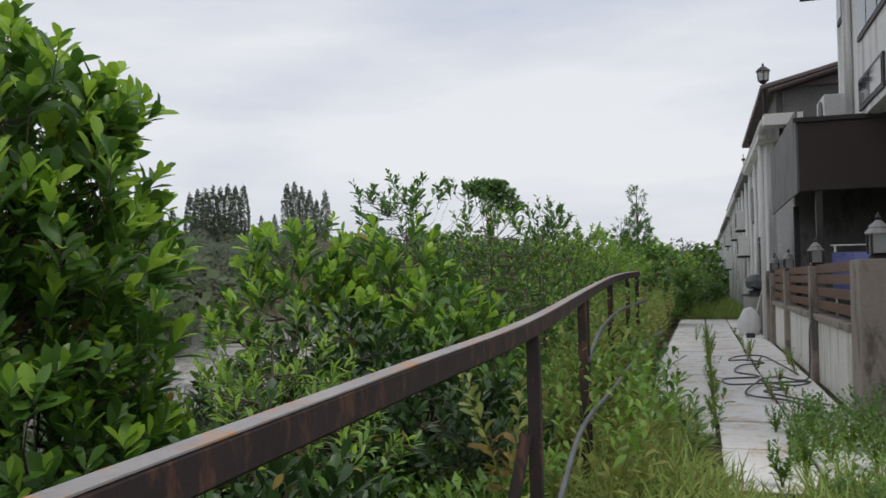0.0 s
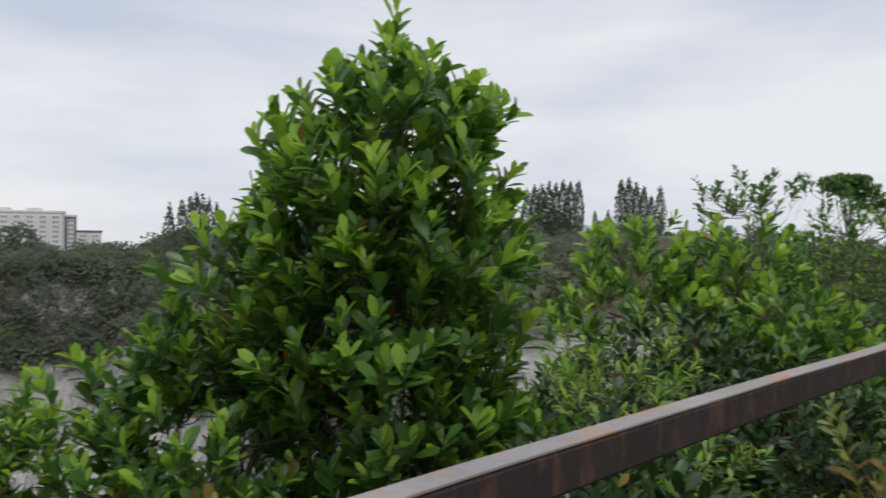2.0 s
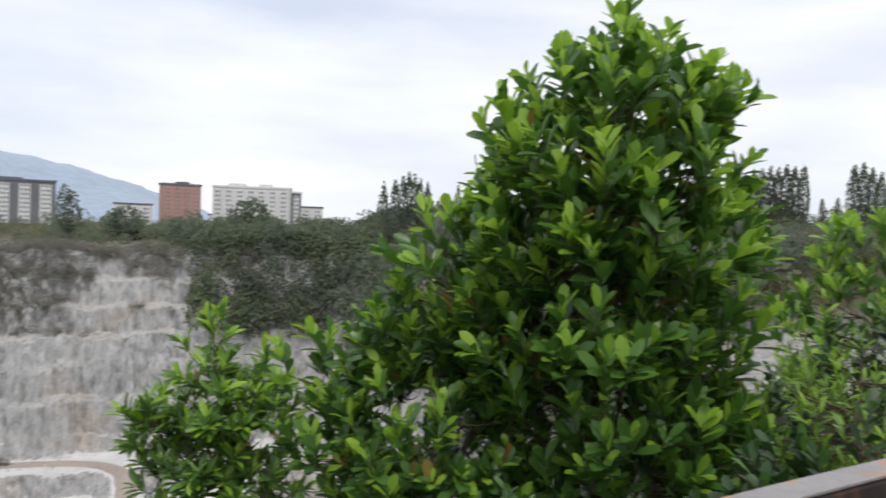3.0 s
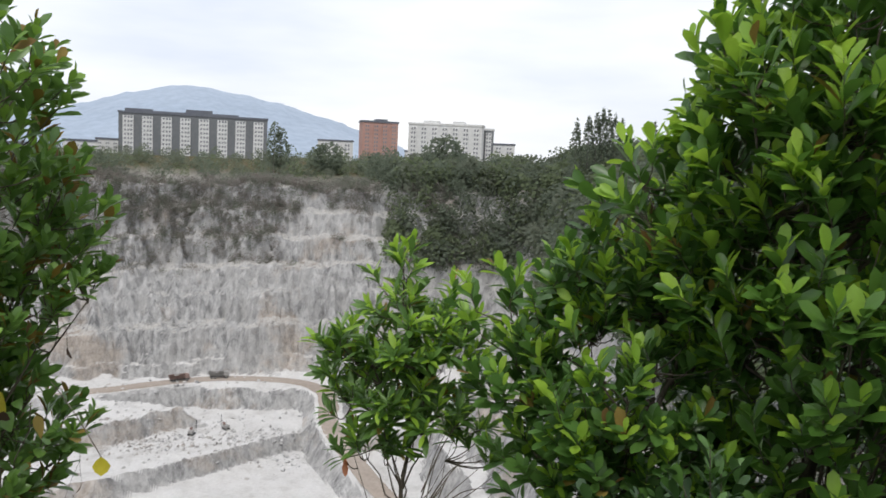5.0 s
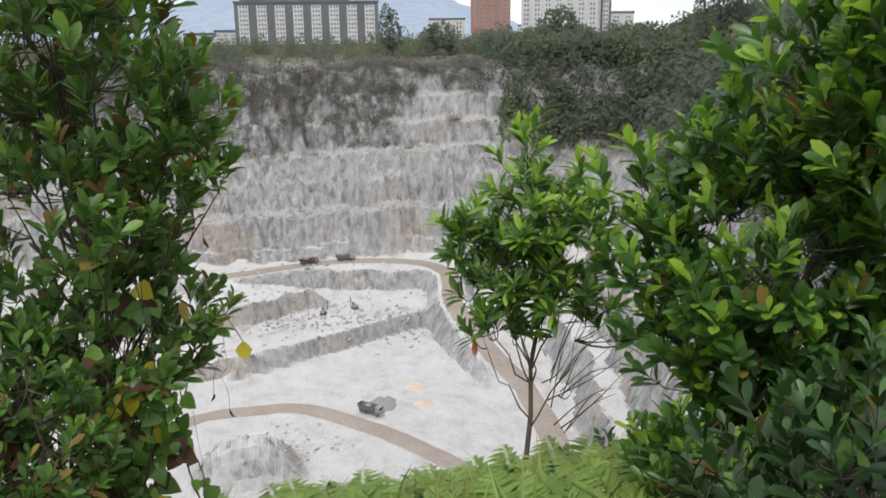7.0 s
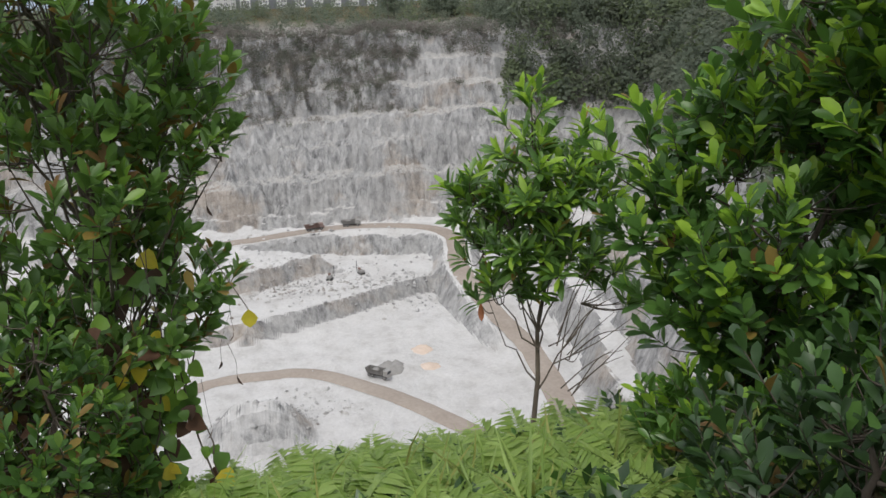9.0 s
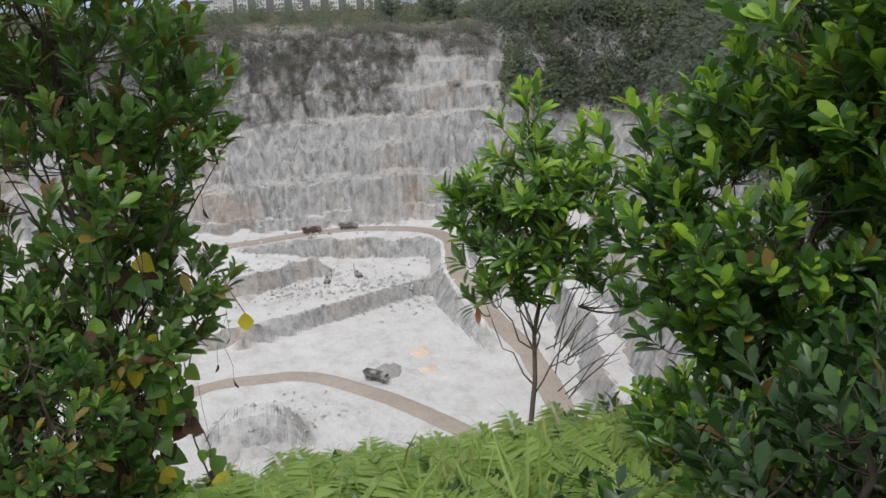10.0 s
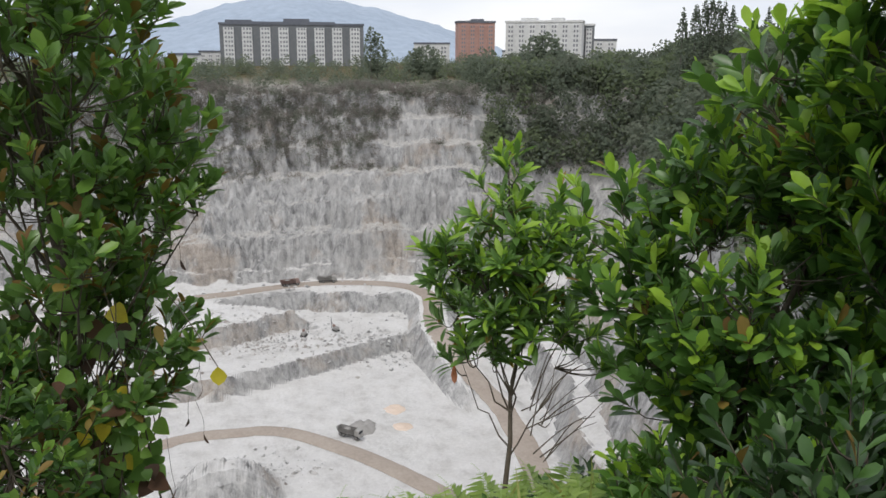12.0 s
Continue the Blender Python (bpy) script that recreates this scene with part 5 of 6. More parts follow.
broom = sthing("broom", "broom with a thin handle leaning on the wall", "broom", 1.25, 21.2)
spart("handle", scyl((1.1, 21.2, 0.12), (1.42, 21.3, 1.25), 0.013, 6), PLASTIC_WHITE, broom)
spart("brush", sbox(1.0, 1.2, 21.1, 21.3, 0.0, 0.13, 0.02), BLACK_BAG, broom)


def hose_line(name, label, keys, r=0.012):
    pts = [street(*k) for k in keys]
    o = new(name)
    o.location = pts[0]
    line = spline([tuple(p) for p in pts], 14 * len(keys)) - np.array(pts[0])
    V, T = tube_arrays(line, np.full(len(line), r), 8)
    child(new("tube", np_mesh("tube", V, T, [HOSE])), o)
    return tagged(o, label, "hose")


hose_line("garden_hose", "grey garden hose snaking in loops over the path", [(1.5, 12.3, 0.98), (1.40, 12.3, 0.75), (1.38, 12.25, 0.3), (1.32, 12.2, 0.06), (1.0, 12.6, 0.05), (0.75, 12.1, 0.05), (1.1, 11.6, 0.05), (1.35, 12.0, 0.06), (0.9, 11.9, 0.05), (0.35, 11.6, 0.05), (0.27, 12.2, 0.05), (0.75, 12.6, 0.05), (0.45, 13.2, 0.05), (0.6, 14.2, 0.05), (0.95, 14.6, 0.05), (0.7, 15.1, 0.05), (0.42, 15.0, 0.05), (0.6, 15.8, 0.05), (1.0, 15.9, 0.05), (1.2, 14.2, 0.05), (1.3, 13.0, 0.05)])
hose_line("garden_hose", "grey garden hose snaking in loops over the path", [(0.75, 12.1, 0.07), (0.5, 11.0, 0.05), (0.55, 10.5, 0.05), (0.9, 10.2, 0.05), (1.15, 9.5, 0.05), (1.3, 9.0, 0.05)])
hose_line("garden_hose", "grey garden hose snaking in loops over the path", [(0.8, 11.4, 0.05), (1.0, 11.2, 0.05), (0.7, 10.9, 0.06), (1.0, 10.4, 0.05), (1.3, 9.9, 0.05)])

# laundry and boxes glimpsed over the slats
cloth = sthing("cloth", "blue cloth hung behind the slatted wall", "cloth", 2.3, 12.0, 0.9)
bm = bmesh.new()
bmesh.ops.create_grid(bm, x_segments=14, y_segments=6, size=0.5)
for v in bm.verts:
    v.co = Vector((v.co.x * 1.3, 0.06 * math.sin(v.co.x * 14), v.co.y * 0.5 + 0.62))
cl_ = part("sheet", bm, BLUE_CLOTH, cloth)
md = cl_.modifiers.new("thickness", "SOLIDIFY")
md.thickness = 0.004
rail_b = sthing("clothes_rack", "thin metal clothes rack behind the wall", "rack", 2.3, 12.0)
spart("bar", scyl((1.65, 12.0, 1.86), (3.4, 12.0, 1.86), 0.012), PLASTIC_WHITE, rail_b)
for q in (1.7, 3.35):
    spart("leg", scyl((q, 12.0, 0.0), (q, 12.0, 1.86), 0.014), PLASTIC_WHITE, rail_b)
red = sthing("red_cloth", "red plastic cloth over the wall pillar", "cloth", 1.53, 12.8, 1.5)
spart("drape", sbox(1.49, 1.58, 12.68, 12.95, 1.36, 1.66, 0.03), RED_PLASTIC, red)


# ---- far woods, rim trees and scrub ----
CLUMP = (np.array([(-0.45, 0.1, 0.0), (0.4, 0.0, 0.1), (0.5, 0.9, -0.1), (-0.35, 1.0, 0.1)]), np.array([(0, 1, 2), (0, 2, 3)]))


def far_tree_shape(rng, n, r, h, lift, cone=0.0):
    """Leaf clumps of one distant tree with radius r and height h."""
    d = unit(rng.normal(size=(n, 3)))
    t = rng.uniform(0.5, 1.0, n) ** 0.6
    zz = d[:, 2] * t
    squeeze = 1.0 - cone * (zz * 0.5 + 0.5)
    lobe = 1 + 0.25 * np.sin(np.arctan2(d[:, 1], d[:, 0]) * 3 + rng.uniform(0, 6))
    p = np.stack([d[:, 0] * t * r * squeeze * lobe, d[:, 1] * t * r * squeeze * lobe, lift + (zz * 0.5 + 0.5) * (h - lift)], 1)
    al = d + rng.normal(0, 0.7, d.shape)
    M, _ = frames(p, al, d + np.array([[0, 0, 0.6]]) + rng.normal(0, 0.3, d.shape), r * rng.uniform(0.09, 0.22, n))
    return place(CLUMP, M, p)


def woods(name, label, pts, heights, mats, seed, cone=0.0, clumps=125, slim=0.5, lift=0.12):
    rng = np.random.default_rng(seed)
    shapes = [far_tree_shape(rng, clumps, slim, 1.0, lift, cone) for _ in range(5)]
    pick = rng.integers(0, 5, len(pts))
    Vs, Ts, Is, o = [], [], [], 0
    for k in range(5):
        V, T = shapes[k]
        s = np.where(pick == k)[0]
        if not len(s):
            continue
        a = rng.uniform(0, 6.28, len(s))
        c, sn = np.cos(a), np.sin(a)
        W = np.stack([V[None, :, 0] * c[:, None] - V[None, :, 1] * sn[:, None], V[None, :, 0] * sn[:, None] + V[None, :, 1] * c[:, None], np.repeat(V[None, :, 2], len(s), 0)], -1)
        wide = rng.uniform(0.8, 1.3, len(s))
        W = W * heights[s][:, None, None] * np.stack([wide, wide, np.ones(len(s))], 1)[:, None, :] + pts[s][:, None, :]
        Vs.append(W.reshape(-1, 3))
        Ts.append((T[None] + (np.arange(len(s)) * len(V))[:, None, None] + o).reshape(-1, 3))
        Is.append(np.repeat(rng.integers(0, len(mats), len(s)), len(T)))
        o += len(s) * len(V)
    return tagged(new(name, np_mesh(name, np.concatenate(Vs), np.concatenate(Ts), mats, np.concatenate(Is))), label, "trees", kind="stuff")


rng = np.random.default_rng(77)
SKYLINE_YAW = [0, 20, 31, 45, 54, 58, 62, 65.5, 70, 76, 100]
SKYLINE_RISE = [0.010, 0.019, 0.026, 0.046, 0.056, 0.050, 0.032, 0.014, 0.004, 0.0, 0.0]


def grown(x, y, z, low, high):
    """Tree heights, kept under the gently rolling skyline of the woods; none where there is no room."""
    d = np.hypot(x, y)
    top = 1.5 + (np.interp(np.degrees(np.arctan2(-x, y)), SKYLINE_YAW, SKYLINE_RISE) * rng.uniform(0.8, 1.12, len(x)) + rng.normal(-0.004, 0.0085, len(x))) * d
    h = np.minimum(rng.uniform(low, high, len(x)), top - z)
    return np.where(h < 2.0, 0.0, h)



def spread_uv(n, u0, u1, v0, v1):
    u, v = rng.uniform(u0, u1, n), rng.uniform(v0, v1, n)
    y = (u * AX * 0.2495 + v) / (AX + AY * AX * 0.2495 / AX)
    x = -(u - AY * y) / AX
    return x, y


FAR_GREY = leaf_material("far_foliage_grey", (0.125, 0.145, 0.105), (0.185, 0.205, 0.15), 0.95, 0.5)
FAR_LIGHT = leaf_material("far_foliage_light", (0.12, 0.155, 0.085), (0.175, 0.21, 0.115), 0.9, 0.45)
# rim of the back wall
x, y = spread_uv(760, 462, 640, -260, 140)
z = terrain(x, y)
hh = grown(x, y, z, 4, 14) * np.clip(0.9 + 0.35 * value_noise(x / 22, y / 22, 13), 0.5, 1.2)
k = (z > -24) & (hh > 0)
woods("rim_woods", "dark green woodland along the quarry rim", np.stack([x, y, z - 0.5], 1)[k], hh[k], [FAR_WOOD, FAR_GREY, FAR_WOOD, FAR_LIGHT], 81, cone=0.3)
# wooded hillside on the right flank
x, y = spread_uv(3300, 120, 520, 62, 330)
z = terrain(x, y)
hh = grown(x, y, z, 9, 19)
k = (z > -58) & (np.hypot(x, y) > 120) & (hh > 0)
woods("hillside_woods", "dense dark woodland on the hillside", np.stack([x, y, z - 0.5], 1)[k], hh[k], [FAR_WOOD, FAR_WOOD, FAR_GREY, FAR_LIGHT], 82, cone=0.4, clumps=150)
# brush on the upper benches and faces, thick at the rim and thinning downwards
x, y = spread_uv(26000, 418, 462, -200, 100)
z = terrain(x, y)
v = AX * y + AX * 0.2495 * x
tilt = np.hypot((terrain(x + 0.6, y) - z) / 0.6, (terrain(x, y + 0.6) - z) / 0.6)
patch = 0.75 * value_noise(x / 17, (y + z) / 17, 9) + 0.55 * value_noise(x / 5, (y - z) / 5, 10)
want = np.interp(z, [-62, -52, -36, -22, -14], [-0.6, 0.0, 0.18, 0.28, 0.75]) + np.interp(v, [-70, -5, 15, 60, 85], [0.45, 0.25, -0.2, -0.5, 0.2])
k = (z > -60) & (patch + want > 0.06) & (rng.uniform(size=len(x)) < 0.105 * np.sqrt(1 + tilt ** 2))
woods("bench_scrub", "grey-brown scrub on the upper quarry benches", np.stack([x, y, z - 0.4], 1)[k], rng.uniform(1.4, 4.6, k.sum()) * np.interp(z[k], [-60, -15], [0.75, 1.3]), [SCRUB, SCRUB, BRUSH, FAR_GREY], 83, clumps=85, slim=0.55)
x, y = spread_uv(420, 385, 440, -190, 80)
z = terrain(x, y)
k = value_noise(x / 10, y / 10, 19) > 0.35
woods("wall_scrub", "sparse low scrub on the quarry wall", np.stack([x, y, z - 0.2], 1)[k], rng.uniform(0.8, 2.4, k.sum()), [SCRUB], 84, clumps=40)
# plain beyond the rim and beyond the lane
x, y = rng.uniform(-1300, -720, 900), rng.uniform(-500, 900, 900)
woods("plain_woods", "distant hazy trees on the plain", np.stack([x, y, terrain(x, y) - 0.5], 1), rng.uniform(5, 9, 900), [FAR_LIGHT, FAR_WOOD], 85, clumps=50)
x, y = rng.uniform(-160, 120, 520), rng.uniform(90, 330, 520)
z = terrain(x, y)
hh = grown(x, y, z, 4, 9)
k = ((x < -10) | (y > 130)) & (hh > 0)
woods("lane_end_woods", "woodland beyond the end of the lane", np.stack([x, y, z - 0.5], 1)[k], hh[k], [FAR_WOOD, FAR_LIGHT], 86)


def tall_tree(name, label, x, y, top, seed, slim=0.11, n=900, mats=(FAR_WOOD,), cone=0.75, lift=0.08, group=""):
    r = np.random.default_rng(seed)
    g = float(terrain(x, y)) - 0.3
    h = top - g
    o = thing(name, label, "tree", (x, y, g), group=group)
    k = np.linspace(0, 1, 6)[:, None]
    tv, tt = tube_arrays(np.array([[0, 0, h * 0.95]]) * k, h * 0.012 * (1.05 - k[:, 0]), 6)
    child(new("trunk", np_mesh("trunk", tv, tt, [FAR_BARK])), o)
    V, T = far_tree_shape(r, n, slim, 1.0, lift, cone)
    child(tagged(new("crown", np_mesh("crown", V * h, T, list(mats))), kind="stuff"), o)
    return o


for n, (yw, t) in enumerate(((33.44, 17.2), (32.73, 17.8), (31.64, 22.6), (31.10, 23.6), (30.60, 24.0), (30.13, 24.5), (29.66, 24.1), (29.18, 25.2), (28.70, 24.6), (28.15, 24.9), (27.05, 15.4), (26.16, 15.7), (25.28, 25.2), (24.78, 25.5), (24.30, 24.2), (23.81, 23.0), (23.34, 20.1), (22.75, 22.9))):
    tall_tree("casuarina_tree", "tall slim dark casuarina in a distant row", -265 * math.sin(radians(yw)), 265 * math.cos(radians(yw)), t, 200 + n, slim=0.13, n=1500, cone=0.6, group="row of casuarinas")
for n, (yw, t) in enumerate(((52.6, 27), (53.1, 29), (53.5, 31), (53.9, 32), (54.3, 30), (54.8, 28), (55.6, 26), (50.5, 26), (48.0, 25))):
    px_, py_ = -425 * math.sin(radians(yw)), 425 * math.cos(radians(yw))
    tall_tree("ridge_tree", "slim dark tree standing out on the wooded ridge", px_, py_, t, 240 + n, slim=0.13, group="slim trees on the ridge")
tall_tree("rim_tree", "tall dark tree on the quarry rim", -485.0, 121.0, 20.0, 260, slim=0.22, n=520, cone=0.55)
tall_tree("rim_tree", "tall dark tree on the quarry rim", -487.0, 125.5, 16.0, 261, slim=0.26, n=520, cone=0.4)
tall_tree("rim_tree", "broad dark tree on the quarry rim", -470.0, 225.0, 17.5, 262, slim=0.45, n=620, cone=0.1)
tall_tree("rim_tree", "broad dark tree on the quarry rim", -480.0, 152.0, 9.0, 263, slim=0.5, n=620, cone=0.1)


# ---- far town ----
BLOCK_PANE = worn("apartment_pane", (0.17, 0.18, 0.2), (0.24, 0.25, 0.27), 0.5, 0.05, 0.5, 0.01)
def facing(ob, x, y, z, yaw):
    ob.matrix_world = pose(x, y, z, 0, 0, yaw)


def apartment(name, label, x, y, yaw, width, height, bays, wall_mat, bay_mat, roof_mat, floors, steps=(), depth=16.0, columns=(-0.13, 0.13), wide=0.075):
    """A block whose front looks along -y of its own axes, with bays, window bands and stepped roof parts."""
    o = new(name)
    facing(o, x, y, float(terrain(x, y)) - 1.0, yaw)
    tagged(o, label, "building")
    part("wall", box(bmesh.new(), -width / 2, width / 2, 0, depth, 0, height), wall_mat, o)
    part("roof", box(bmesh.new(), -width / 2 - 0.6, width / 2 + 0.6, -0.6, depth + 0.6, height, height + 1.6), roof_mat, o)
    for a, b, h in steps:
        part("roof_block", box(bmesh.new(), a * width, b * width, 1, depth - 1, height + 1.6, height + 1.6 + h), roof_mat, o)
    bw = width / bays
    for k in range(bays):
        c = -width / 2 + (k + 0.5) * bw
        bay = part("bay", box(bmesh.new(), c - bw * 0.28, c + bw * 0.28, -1.2, -0.02, 0, height - 2.0), bay_mat, o)
        for f in range(floors):
            z0 = 1.5 + f * (height - 3.0) / floors
            for s in columns:
                part("window", box(bmesh.new(), c + s * bw - bw * wide, c + s * bw + bw * wide, -1.3, -1.22, z0 + 0.9, z0 + (height - 3.0) / floors * 0.75), BLOCK_PANE, bay)
    return o


def town_spot(px_yaw, dist):
    a = radians(px_yaw)
    return -0.45 - math.sin(a) * dist, 0.05 + math.cos(a) * dist


bx, by = town_spot(81.1, 700)
apartment("apartment_block", "long grey and white apartment block beyond the quarry", bx, by, 81, 114, 33, 8, BLOCK_GREY, BLOCK_WHITE, BLOCK_ROOF, 9, ((-0.46, -0.28, 2.2), (-0.28, -0.06, 1.0), (-0.06, 0.12, 3.4), (0.12, 0.3, 1.2)), columns=(-0.15, 0.02, 0.17), wide=0.045)
bx, by = town_spot(68.9, 700)
apartment("apartment_tower", "red brick apartment tower under a flat roof", bx, by, 80, 30, 35, 4, BLOCK_BRICK, BLOCK_BRICK, BLOCK_ROOF, 10, ((-0.1, 0.2, 1.5),))
bx, by = town_spot(64.5, 700)
apartment("apartment_block", "white apartment block with dark window rows", bx, by, 55, 62, 36, 7, BLOCK_WHITE, BLOCK_WHITE, BLOCK_WHITE, 9, ((-0.3, -0.1, 2.0), (0.1, 0.25, 2.0)))
bx, by = town_spot(62.2, 715)
apartment("apartment_block", "grey apartment block with white corner bays", bx, by, 62, 26, 34, 3, BLOCK_GREY, BLOCK_WHITE, BLOCK_WHITE, 9)
for yw, ds, wd, ht in ((88.0, 640, 22, 9), (86.4, 760, 18, 12), (71.9, 820, 34, 22), (66.6, 800, 16, 14), (92.0, 600, 30, 7), (94.5, 620, 24, 8), (60.8, 780, 30, 24)):
    bx, by = town_spot(yw, ds)
    apartment("town_building", "small pale town building among trees", bx, by, yw, wd, ht, 3, BLOCK_WHITE, BLOCK_WHITE, BLOCK_ROOF, max(2, int(ht / 4)), depth=10.0)

# mountain backdrop; distance haze is put into its blue-grey colour
ang = np.radians(np.linspace(55, 108, 120))
dist = np.linspace(2500, 4200, 14)
A, D = np.meshgrid(ang, dist, indexing="ij")
deg = np.degrees(A)
prof = np.interp(deg, [55, 66, 69, 71.5, 75, 78, 80.5, 82, 85, 87.5, 90, 93, 98, 108], [0, 25, 80, 130, 172, 205, 226, 226, 196, 150, 120, 125, 100, 60])
rise = np.sin(np.clip((D - 2500) / 1000, 0, 1) * math.pi / 2)
Z = -14 + prof * rise * 1.17 + 10 * fbm(deg * 0.9, D / 400, 4, 7) * rise
mx, my = -np.sin(A) * D, np.cos(A) * D
n1, n2 = A.shape
a, b = np.meshgrid(np.arange(n1 - 1), np.arange(n2 - 1), indexing="ij")
p = a * n2 + b
T = np.concatenate([np.stack([p, p + n2, p + n2 + 1], -1).reshape(-1, 3), np.stack([p, p + n2 + 1, p + 1], -1).reshape(-1, 3)])
tagged(new("backdrop_mountain", np_mesh("backdrop_mountain", np.stack([mx, my, Z], -1).reshape(-1, 3), T, [MOUNTAIN])), "mountain on the horizon, tinted blue-grey for haze", "mountain", kind="structure")


# ---- quarry vehicles and heaps ----
def ground_z(x, y, up=0.0):
    return float(terrain(x, y)) + up


def dump_truck(x, y, yaw, body, label, up=0.45):
    """A haul truck: chassis, cab, tipping bed, six wheels."""
    o = thing("dump_truck", label, "truck", (x, y, ground_z(x, y, up)), yaw)
    part("chassis", box(bmesh.new(), -1.0, 1.0, -4.0, 4.0, 0.7, 1.1, 0.05), RUBBER, o)
    cab = part("cab", box(bmesh.new(), -1.2, 1.2, 2.3, 4.1, 1.1, 3.1, 0.15), body, o)
    part("windscreen", box(bmesh.new(), -1.0, 1.0, 4.1, 4.14, 2.0, 2.8), GLASS, cab)
    part("bonnet", box(bmesh.new(), -1.1, 1.1, 4.0, 4.6, 0.8, 1.7, 0.1), body, o)
    bm = bmesh.new()
    vs = [bm.verts.new(v) for v in ((-1.1, -4.2, 1.2), (1.1, -4.2, 1.2), (1.1, 2.0, 1.2), (-1.1, 2.0, 1.2), (-1.4, -4.7, 2.9), (1.4, -4.7, 2.9), (1.4, 2.2, 2.9), (-1.4, 2.2, 2.9))]
    for f in ((3, 2, 1, 0), (0, 1, 5, 4), (1, 2, 6, 5), (2, 3, 7, 6), (3, 0, 4, 7)):
        bm.faces.new([vs[i] for i in f])
    bmesh.ops.solidify(bm, geom=bm.faces[:], thickness=0.12)
    bed = part("bed", bm, body, o)
    part("load", lathe(bmesh.new(), [(1.3, 0), (1.0, 0.4), (0.3, 0.7)], 10, (0, -1.2, 2.4)), PILE_GREY, bed)
    for wx in (-1.1, 1.1):
        for wy in (3.1, -1.8, -3.2):
            w = part("wheel", cyl(bmesh.new(), (wx - 0.25, wy, 0.62), (wx + 0.25, wy, 0.62), 0.62, 0.62, 14), RUBBER, o)
            part("hub", cyl(bmesh.new(), (wx - 0.27, wy, 0.62), (wx + 0.27, wy, 0.62), 0.28, 0.28, 10), TRUCK_GREY, w)
    return o


dump_truck(-377.5, 54.0, 9, TRUCK_BODY, "dusty reddish dump truck on the upper haul road")
dump_truck(-378.0, 71.5, -10, TRUCK_GREY, "dusty grey dump truck on the upper haul road")
dump_truck(-248.4, 53.2, -48, TRUCK_GREY, "dusty grey dump truck on the lower haul road")


def drill_rig(x, y, yaw):
    o = thing("drill_rig", "small grey tracked drill rig on a quarry shelf", "drill rig", (x, y, ground_z(x, y)), yaw)
    for s in (-0.9, 0.9):
        part("track", box(bmesh.new(), s - 0.25, s + 0.25, -1.6, 1.6, 0, 0.8, 0.2), RUBBER, o)
    part("body", box(bmesh.new(), -0.9, 0.9, -1.5, 1.2, 0.8, 1.9, 0.1), TRUCK_GREY, o)
    part("cab", box(bmesh.new(), -0.8, 0.1, 0.2, 1.3, 1.9, 2.8, 0.1), TRUCK_BODY, o)
    part("boom", cyl(bmesh.new(), (0.4, 1.0, 1.4), (0.4, 4.0, 3.2), 0.18, 0.12, 8), TRUCK_GREY, o)
    part("mast", cyl(bmesh.new(), (0.4, 4.0, 0.2), (0.4, 4.2, 5.0), 0.14, 0.14, 8), RUBBER, o)
    return o


drill_rig(-333.0, 66.0, 110)
drill_rig(-330.0, 52.0, 60)


def heap(name, label, x, y, r, h, mat, seed, category="heap"):
    """An uneven low heap of loose stuff."""
    bm = bmesh.new()
    bmesh.ops.create_grid(bm, x_segments=22, y_segments=22, size=1.25)
    z0 = ground_z(x, y)
    for v in bm.verts:
        q = math.hypot(v.co.x, v.co.y)
        a = math.atan2(v.co.y, v.co.x)
        edge = 1 + 0.25 * noise.noise(Vector((math.cos(a) * 1.5 + seed, math.sin(a) * 1.5, 0)))
        k = max(0.0, 1 - (q / edge) ** 1.6)
        wx, wy = x + v.co.x * r, y + v.co.y * r
        v.co = Vector((v.co.x * r, v.co.y * r, ground_z(wx, wy) - z0 + h * k * (1 + 0.5 * noise.noise(Vector((wx, wy, seed)) * 0.8)) - (0.6 if k == 0 else 0.0) + 0.05))
    o = part(name, bm, mat, None)
    o.location = (x, y, z0)
    o.data.polygons.foreach_set("use_smooth", [True] * len(o.data.polygons))
    return tagged(o, label, category)


heap("aggregate_mound", "grey loose mound beside the haul road", -254.0, 58.5, 5.0, 2.2, PILE_GREY, 1)
heap("soil_patch", "low patch of orange soil on the quarry floor", -266.0, 73.2, 4.0, 0.22, SOIL_ORANGE, 2)
heap("soil_patch", "low patch of orange soil on the quarry floor", -251.3, 71.9, 3.6, 0.22, SOIL_ORANGE, 3)

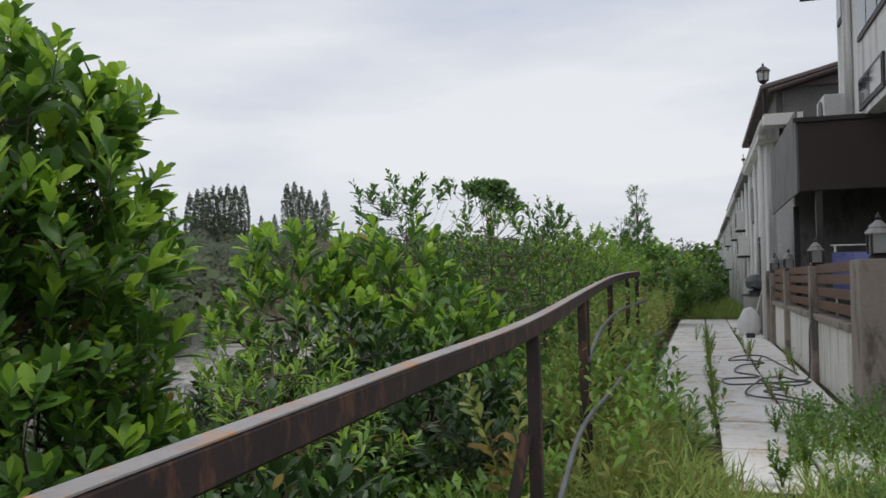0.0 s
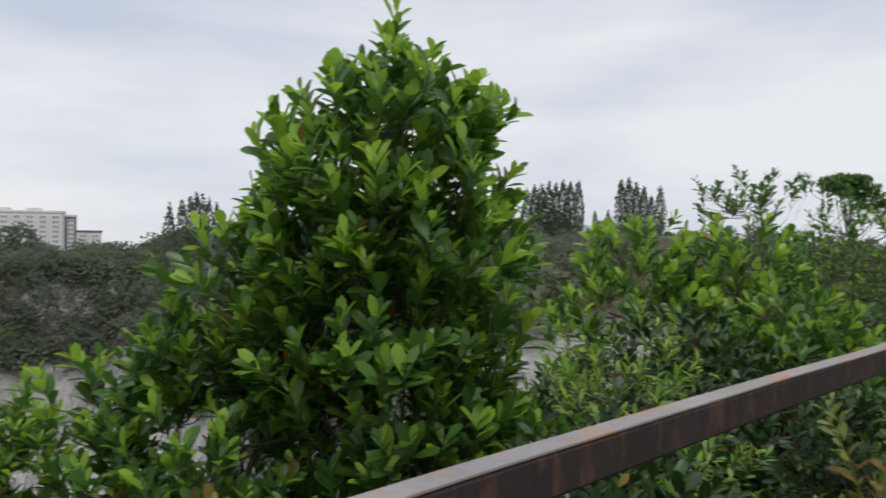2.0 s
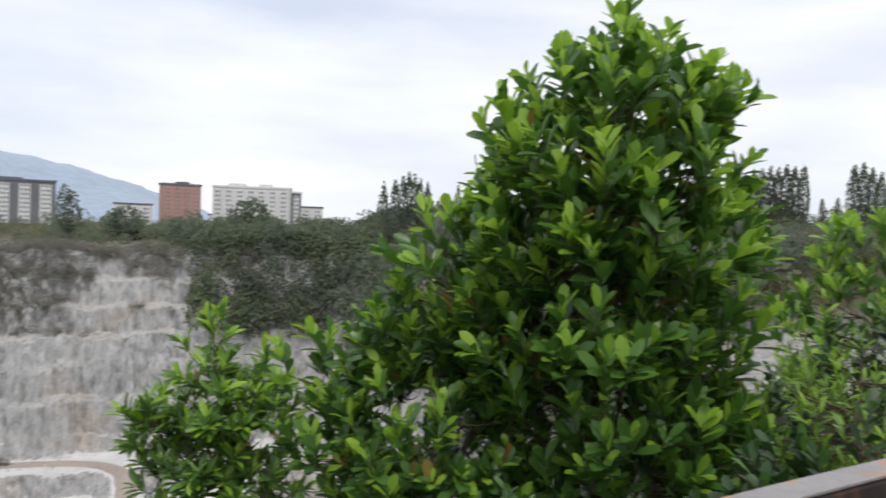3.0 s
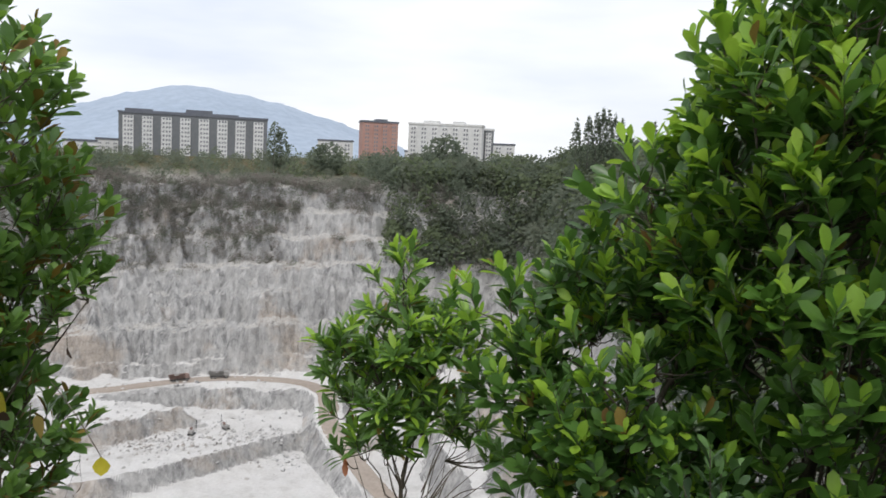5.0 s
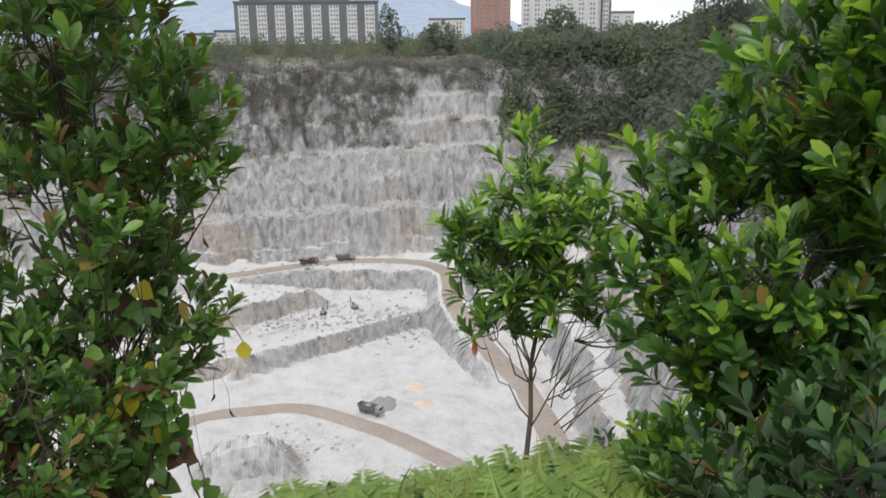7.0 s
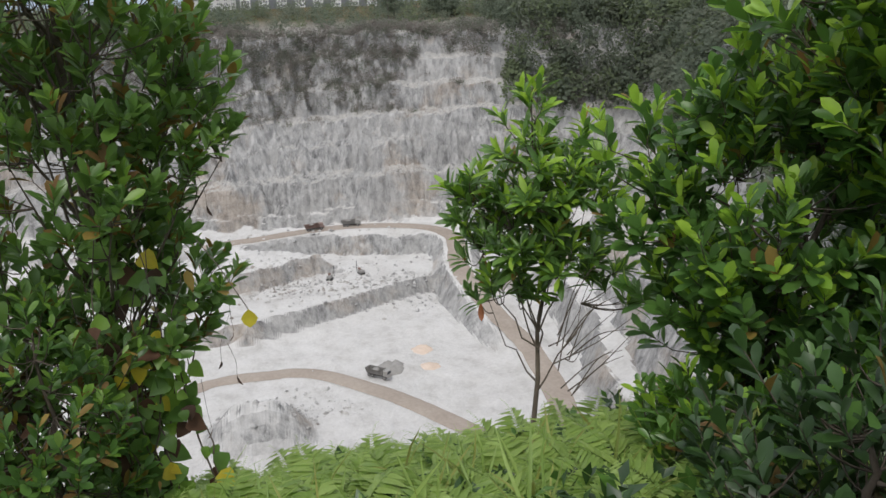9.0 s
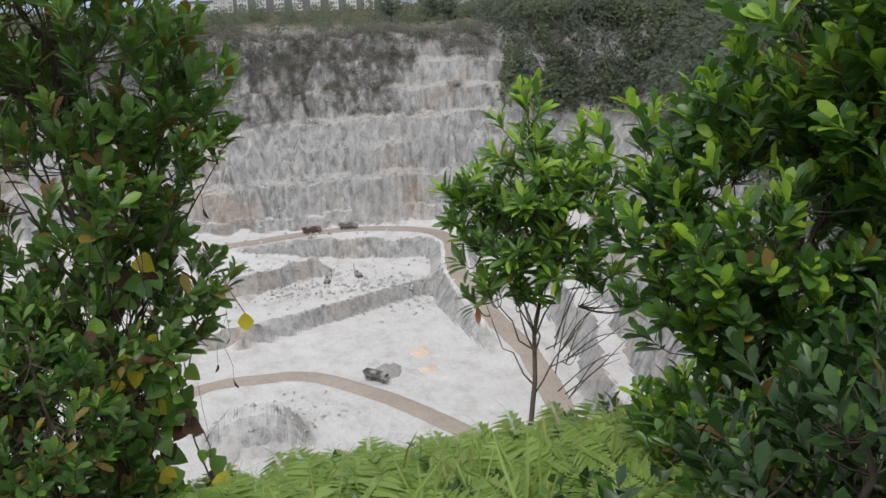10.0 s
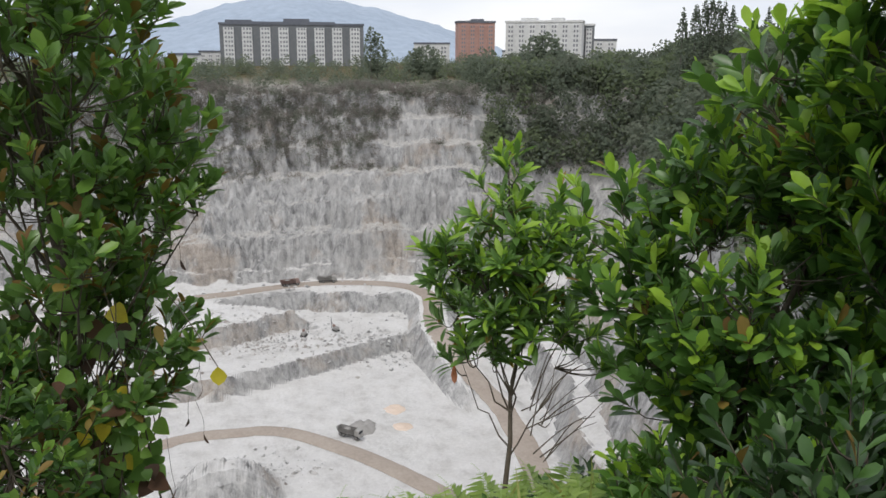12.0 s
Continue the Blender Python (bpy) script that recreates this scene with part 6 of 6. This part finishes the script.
# loose boulders
rb_ = random.Random(8)
vb, tb = [], []
o = 0
CLUSTERS = ((-324.0, 38.0, 9.0, 7.0), (-322.0, 62.0, 7.0, 12.0), (-318.0, 84.0, 8.0, 8.0), (-326.0, 10.0, 6.0, 20.0), (-232.0, 22.0, 8.0, 10.0), (-372.0, 40.0, 5.0, 40.0), (-345.0, 50.0, 14.0, 30.0))
for k in range(1500):
    cx, cy, sx, sy = CLUSTERS[k % 7]
    bx, by = rb_.gauss(cx, sx), rb_.gauss(cy, sy)
    s = rb_.uniform(0.2, 1.0) ** 4 * 1.0 + 0.15
    pts = np.array([(1, 0, 0), (-1, 0, 0), (0, 1, 0), (0, -1, 0), (0, 0, 1), (0, 0, -1)], float) + np.array([[rb_.uniform(-0.35, 0.35) for _ in range(3)] for _ in range(6)])
    vb.append(pts * s * np.array([1, 1, 0.7]) + np.array([bx, by, 0]))
    tb.append(np.array([(0, 2, 4), (2, 1, 4), (1, 3, 4), (3, 0, 4), (2, 0, 5), (1, 2, 5), (3, 1, 5), (0, 3, 5)]) + o)
    o += 6
VB = np.concatenate(vb)
cen = VB.reshape(-1, 6, 3)[:, :, :2].mean(1)
VB[:, 2] += np.repeat(terrain(cen[:, 0], cen[:, 1]) + 0.2, 6)
tagged(new("boulders", np_mesh("boulders", VB, np.concatenate(tb), [ROCK], smooth=False)), "loose pale boulders scattered over the quarry", "rocks", kind="stuff")

# single coloured leaves hanging at the branch tips
for nm, lb_, px_, mat, r in (("yellow_leaf", "round yellow leaf on a thin twig", (-4.41, 0.28, 0.05), YELLOW_LEAF, 0.085),):
    o = thing(nm, lb_, "leaf", px_)
    V, T = leaf_shape(0.45, 0.2, 0.3)
    lf = new("blade", np_mesh("blade", V * 0.09, T, [mat]))
    lf.parent = o
    lf.matrix_basis = pose(0, 0, 0.03, -75, 0, 80)
    line = spline([(-1.05, -0.2, 0.12), (-0.5, -0.1, 0.1), (0, 0, 0.03)], 10)
    V, T = tube_arrays(line, np.full(10, 0.003), 4)
    child(new("twig", np_mesh("twig", V, T, [BARK])), o)
